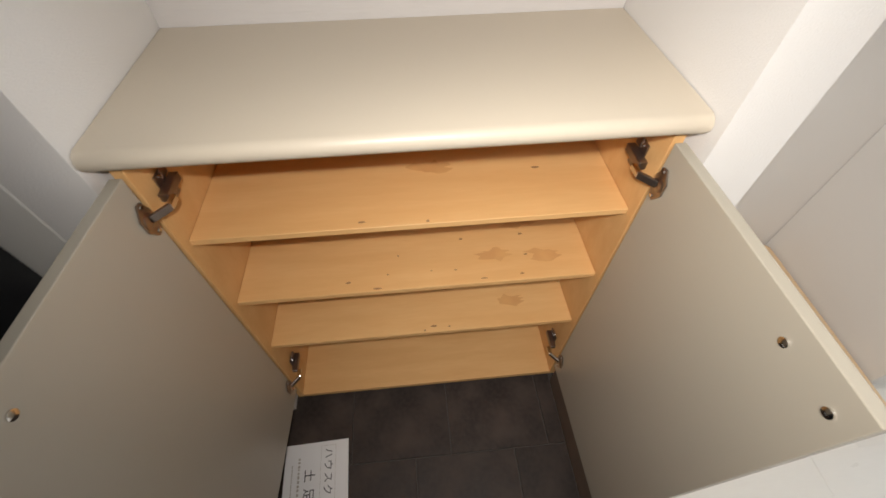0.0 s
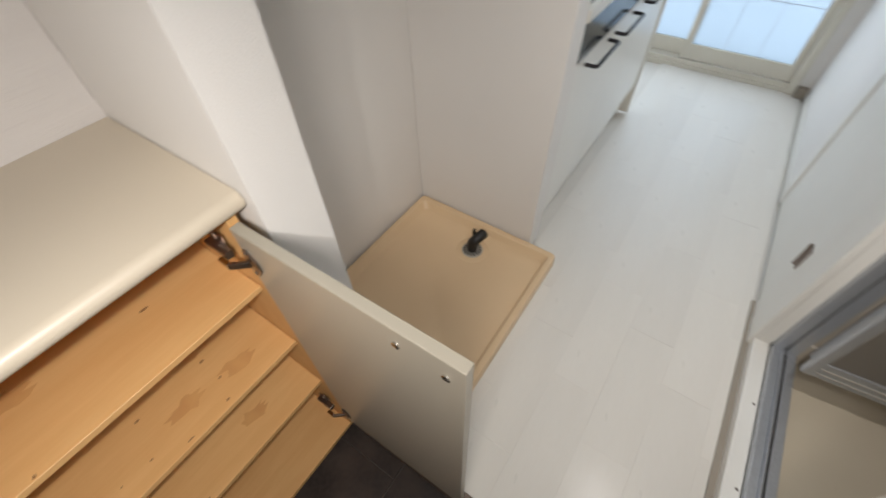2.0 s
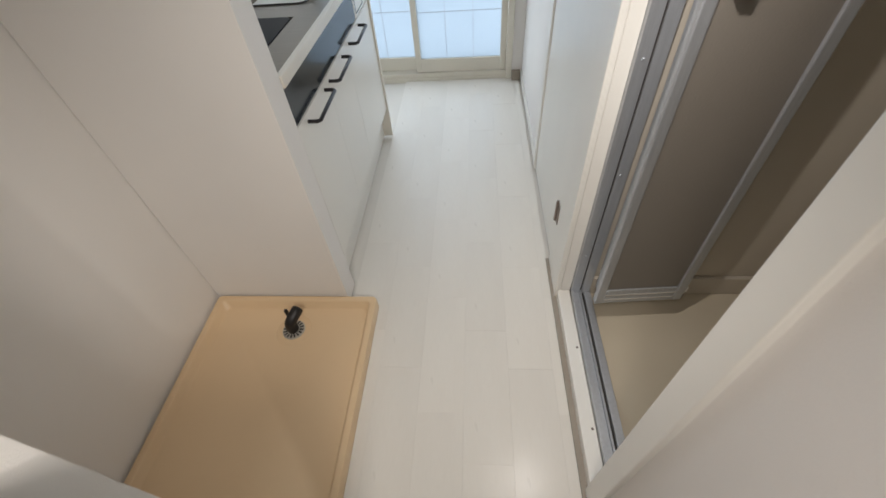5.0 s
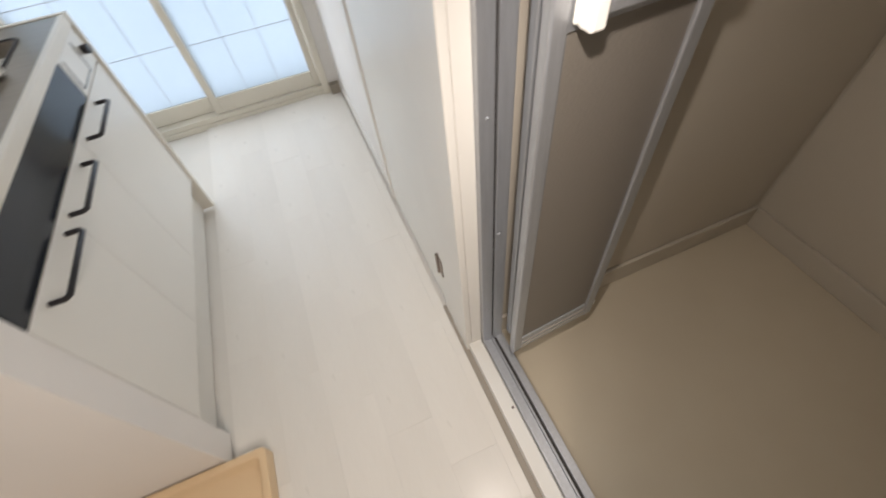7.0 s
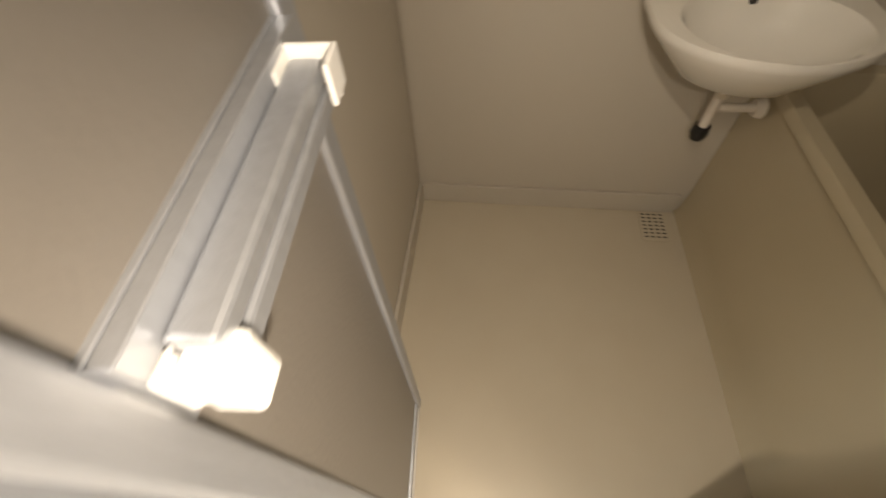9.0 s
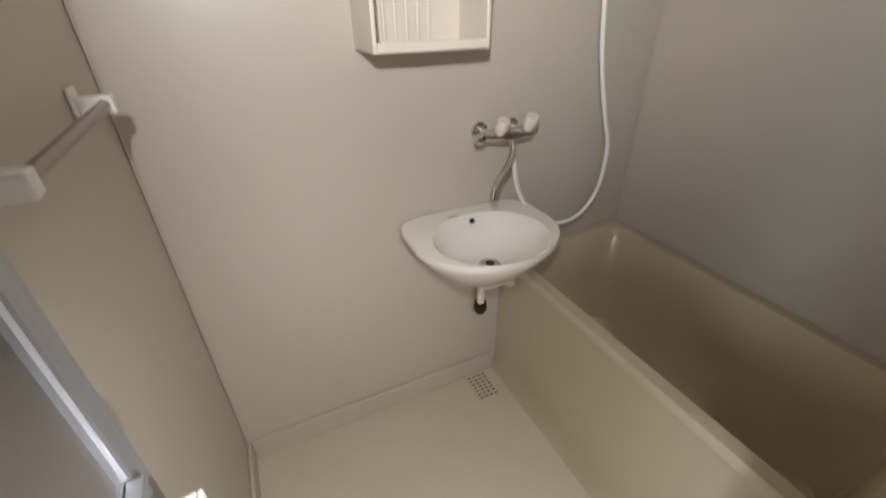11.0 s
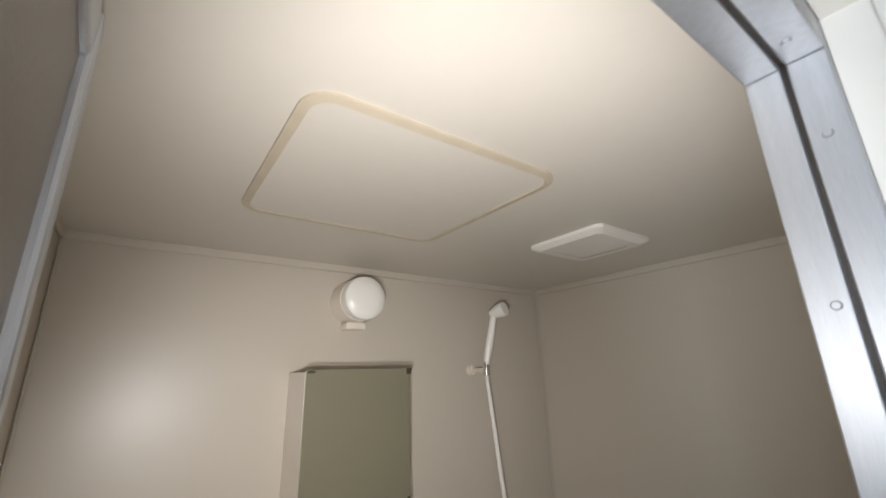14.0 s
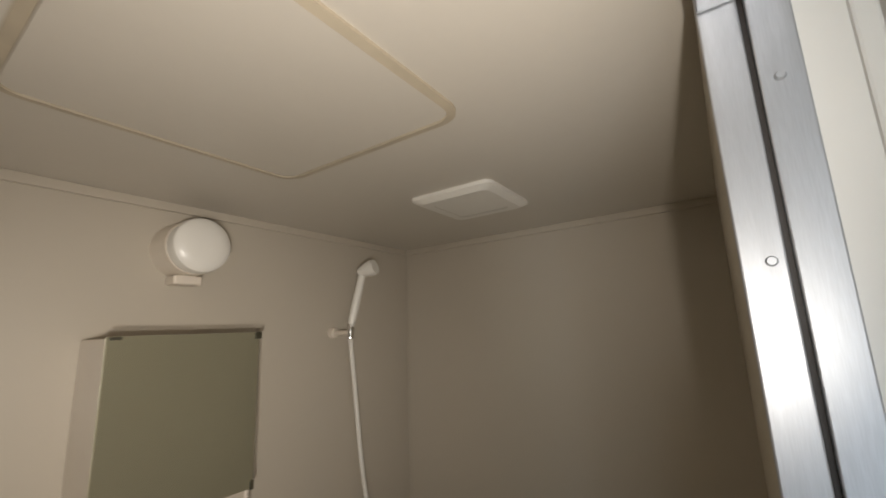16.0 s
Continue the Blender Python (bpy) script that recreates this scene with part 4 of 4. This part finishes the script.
# ---------------------------------------------------------------- glazed sliding door and toilet door
def sash(nm, x0, x1, y, n):
    t = tagged(new(nm), "cream-framed sliding sash with frosted wired glass", "sliding door", kind="structure")
    t.matrix_world = Matrix.Translation(((x0 + x1) / 2, y, 0.05))
    bpy.context.view_layer.update()
    z0, z1 = 0.050, 2.02
    for xa in (x0, x1 - 0.038):
        part("stile", box(nb(), xa, xa + 0.038, y - 0.015, y + 0.015, z0, z1, bevel=0.003), M_SASH, t)
    part("bottom_rail", box(nb(), x0 + 0.038, x1 - 0.038, y - 0.013, y + 0.013, z0, 0.138, bevel=0.003), M_SASH, t)
    part("top_rail", box(nb(), x0 + 0.038, x1 - 0.038, y - 0.013, y + 0.013, z1 - 0.06, z1, bevel=0.003), M_SASH, t)
    p = part("pane", boxes((x0 + 0.038, x1 - 0.038, y - 0.002, y + 0.002, 0.138, z1 - 0.06)), M_FROST, t, "frosted glass")
    p.visible_shadow = False
    w = (x1 - x0 - 0.076) / n
    for k in range(1, n):
        part("grid_line", boxes((x0 + 0.038 + k * w - 0.0015, x0 + 0.038 + k * w + 0.0015, y - 0.0045, y - 0.0025, 0.138, z1 - 0.06)), M_WIRE, t)
    for k in range(6):
        z = 0.430 + 0.295 * k
        part("grid_line", boxes((x0 + 0.038, x1 - 0.038, y - 0.0060, y - 0.0046, z - 0.0015, z + 0.0015)), M_WIRE, t)
    return t


def window_frame():
    t = tagged(new("window_1"), "cream frame and floor track of the glazed sliding door", "door frame", kind="structure")
    t.matrix_world = Matrix.Translation((0, YW, 0))
    bpy.context.view_layer.update()
    part("jamb", box(nb(), 0.592, 0.632, YW - 0.02, YW + 0.14, 0.0, 2.06, bevel=0.003), M_SASH, t)
    part("jamb", box(nb(), -0.702, -0.662, YW - 0.02, YW + 0.14, 0.0, 2.06, bevel=0.003), M_SASH, t)
    part("head", box(nb(), -0.662, 0.592, YW - 0.02, YW + 0.14, 2.02, 2.06, bevel=0.003), M_SASH, t)
    part("floor_track", boxes((-0.662, 0.592, YW - 0.006, YW + 0.005, -0.012, 0.020), (-0.662, 0.592, YW + 0.005, YW + 0.14, -0.012, 0.046), bevel=0.002), M_SASH, t)
    part("corner_block", box(nb(), 0.634, 0.690, YW - 0.05, YW - 0.002, 0.0, 0.055, bevel=0.002), M_BASE, t, "grey-brown skirting end")
    return t


window_frame()
sash("window_sash", -0.030, 0.590, YW + 0.035, 3)
sash("window_sash", -0.660, 0.008, YW + 0.075, 3)


def toilet_door():
    t = tagged(new("door_1"), "closed white flush door in a white casing on the hall wall", "door", kind="structure")
    t.matrix_world = Matrix.Translation((XR, 0.56, 0))
    bpy.context.view_layer.update()
    part("leaf", box(nb(), XR - 0.004, XR + 0.032, 0.2355, 0.8645, 0.008, 2.00, bevel=0.001), M_TRIM, t)
    part("casing", boxes((XR - 0.012, XR + 0.05, 0.160, 0.234, 0.0, 2.03), (XR - 0.012, XR + 0.05, 0.866, 0.930, 0.0, 2.03), (XR - 0.012, XR + 0.05, 0.234, 0.866, 2.002, 2.06), bevel=0.003), M_TRIM, t)
    h = part("hinge_leaf", boxes((XR - 0.015, XR - 0.010, 0.205, 0.240, 0.235, 0.322), bevel=0.001), M_HINGE, t, "steel butt hinge")
    part("hinge_pin", ring_tube(nb(), [(XR - 0.016, 0.236, 0.232), (XR - 0.016, 0.236, 0.325)], 0.006, 10), M_HINGE, h)
    kz, ky = 0.930, 0.800
    kb = part("door_knob", ring_tube(nb(), [(XR - 0.004, ky, kz), (XR - 0.008, ky, kz), (XR - 0.010, ky, kz), (XR - 0.034, ky, kz), (XR - 0.040, ky, kz), (XR - 0.058, ky, kz), (XR - 0.074, ky, kz), (XR - 0.078, ky, kz)], [0.030, 0.029, 0.012, 0.011, 0.020, 0.028, 0.024, 0.010], 20), M_HINGE, t, "dull steel door knob", smooth=True)
    part("lock_button", box(nb(), XR - 0.088, XR - 0.078, ky - 0.012, ky + 0.012, kz - 0.003, kz + 0.003, bevel=0.001), M_HINGE, kb)
    part("latch_plate", box(nb(), XR - 0.0075, XR - 0.0035, ky - 0.014, ky + 0.014, kz + 0.045, kz + 0.085, bevel=0.001), M_HINGE, t)
    part("hinge_leaf", boxes((XR - 0.015, XR - 0.010, 0.205, 0.240, 1.70, 1.787), bevel=0.001), M_HINGE, t, "steel butt hinge")
    return t


toilet_door()


def entry_door():
    t = tagged(new("door_2"), "dark metal entry door in a white frame", "door", kind="structure")
    t.matrix_world = Matrix.Translation((0.2, YE, ZG))
    bpy.context.view_layer.update()
    part("leaf", box(nb(), -0.257, 0.62, YE + 0.002, YE + 0.012, ZG + 0.01, 1.92, bevel=0.002), M_DOORDARK, t)
    part("frame", boxes((-0.300, -0.259, YE + 0.001, -1.854, ZG, 1.97), (0.622, 0.667, YE + 0.001, YE + 0.03, ZG, 1.97), (-0.257, 0.622, YE + 0.001, YE + 0.03, 1.922, 1.97), bevel=0.003), M_TRIM, t)
    return t


entry_door()

# ---------------------------------------------------------------- floor pieces
def flooring():
    pl = bpy.data.objects["floor"]
    wd = 0.1510
    r = random.Random(5)
    meshes = {}
    xs = []
    x = -0.262
    while x < XR - 0.02:
        xs.append((x, min(x + wd, XR - 0.02)))
        x += wd
    for i, (a, b) in enumerate(xs):
        y = STEP + 0.025 - (0.45 * ((i * 7) % 3) / 3)
        while y < YW - 0.008:
            y0, y1 = max(y, STEP + 0.025), min(y + 0.455, YW - 0.008)
            y += 0.455
            if y1 - y0 < 0.02:
                continue
            if a < KX and y1 > 0.012:
                if y0 > 0.0:
                    continue
                y1 = 0.010
            key = (round(b - a, 4), round(y1 - y0, 4))
            if key not in meshes:
                bm = nb()
                g = 0.0001
                box(bm, g, key[0] - g, g, key[1] - g, -0.012, 0.0, bevel=0.0003, seg=1)
                bmesh.ops.recalc_face_normals(bm, faces=bm.faces)
                me = bpy.data.meshes.new("plank")
                bm.to_mesh(me)
                bm.free()
                me.materials.append(M_PLANK)
                meshes[key] = me
            ob = new("plank", meshes[key])
            ob.location = (a, y0, -0.0005 * r.random())
            ob.parent = pl


def entry_tiles():
    pl = bpy.data.objects["entry_floor"]
    meshes = {}
    r = random.Random(8)
    for i in range(5):
        x0 = -0.382 + 0.305 * i if i else -0.382
        x1 = min(x0 + 0.305, XR)
        off = (-1.256, -1.061, -1.160)[i % 3] + 0.305 * 4
        for k in range(12):
            y1 = off - 0.305 * k
            a, b = max(y1 - 0.305, YE), min(y1, STEP)
            if b - a < 0.02 or x1 - x0 < 0.02:
                continue
            key = (round(x1 - x0, 4), round(b - a, 4))
            if key not in meshes:
                bm = box(nb(), 0.002, key[0] - 0.002, 0.002, key[1] - 0.002, -0.006, 0.0, bevel=0.001, seg=1)
                bmesh.ops.recalc_face_normals(bm, faces=bm.faces)
                me = bpy.data.meshes.new("tile")
                bm.to_mesh(me)
                bm.free()
                me.materials.append(M_TILE)
                meshes[key] = me
            ob = new("tile", meshes[key])
            ob.location = (x0, a, ZG - 0.001 * r.random())
            ob.parent = pl


flooring(), entry_tiles()
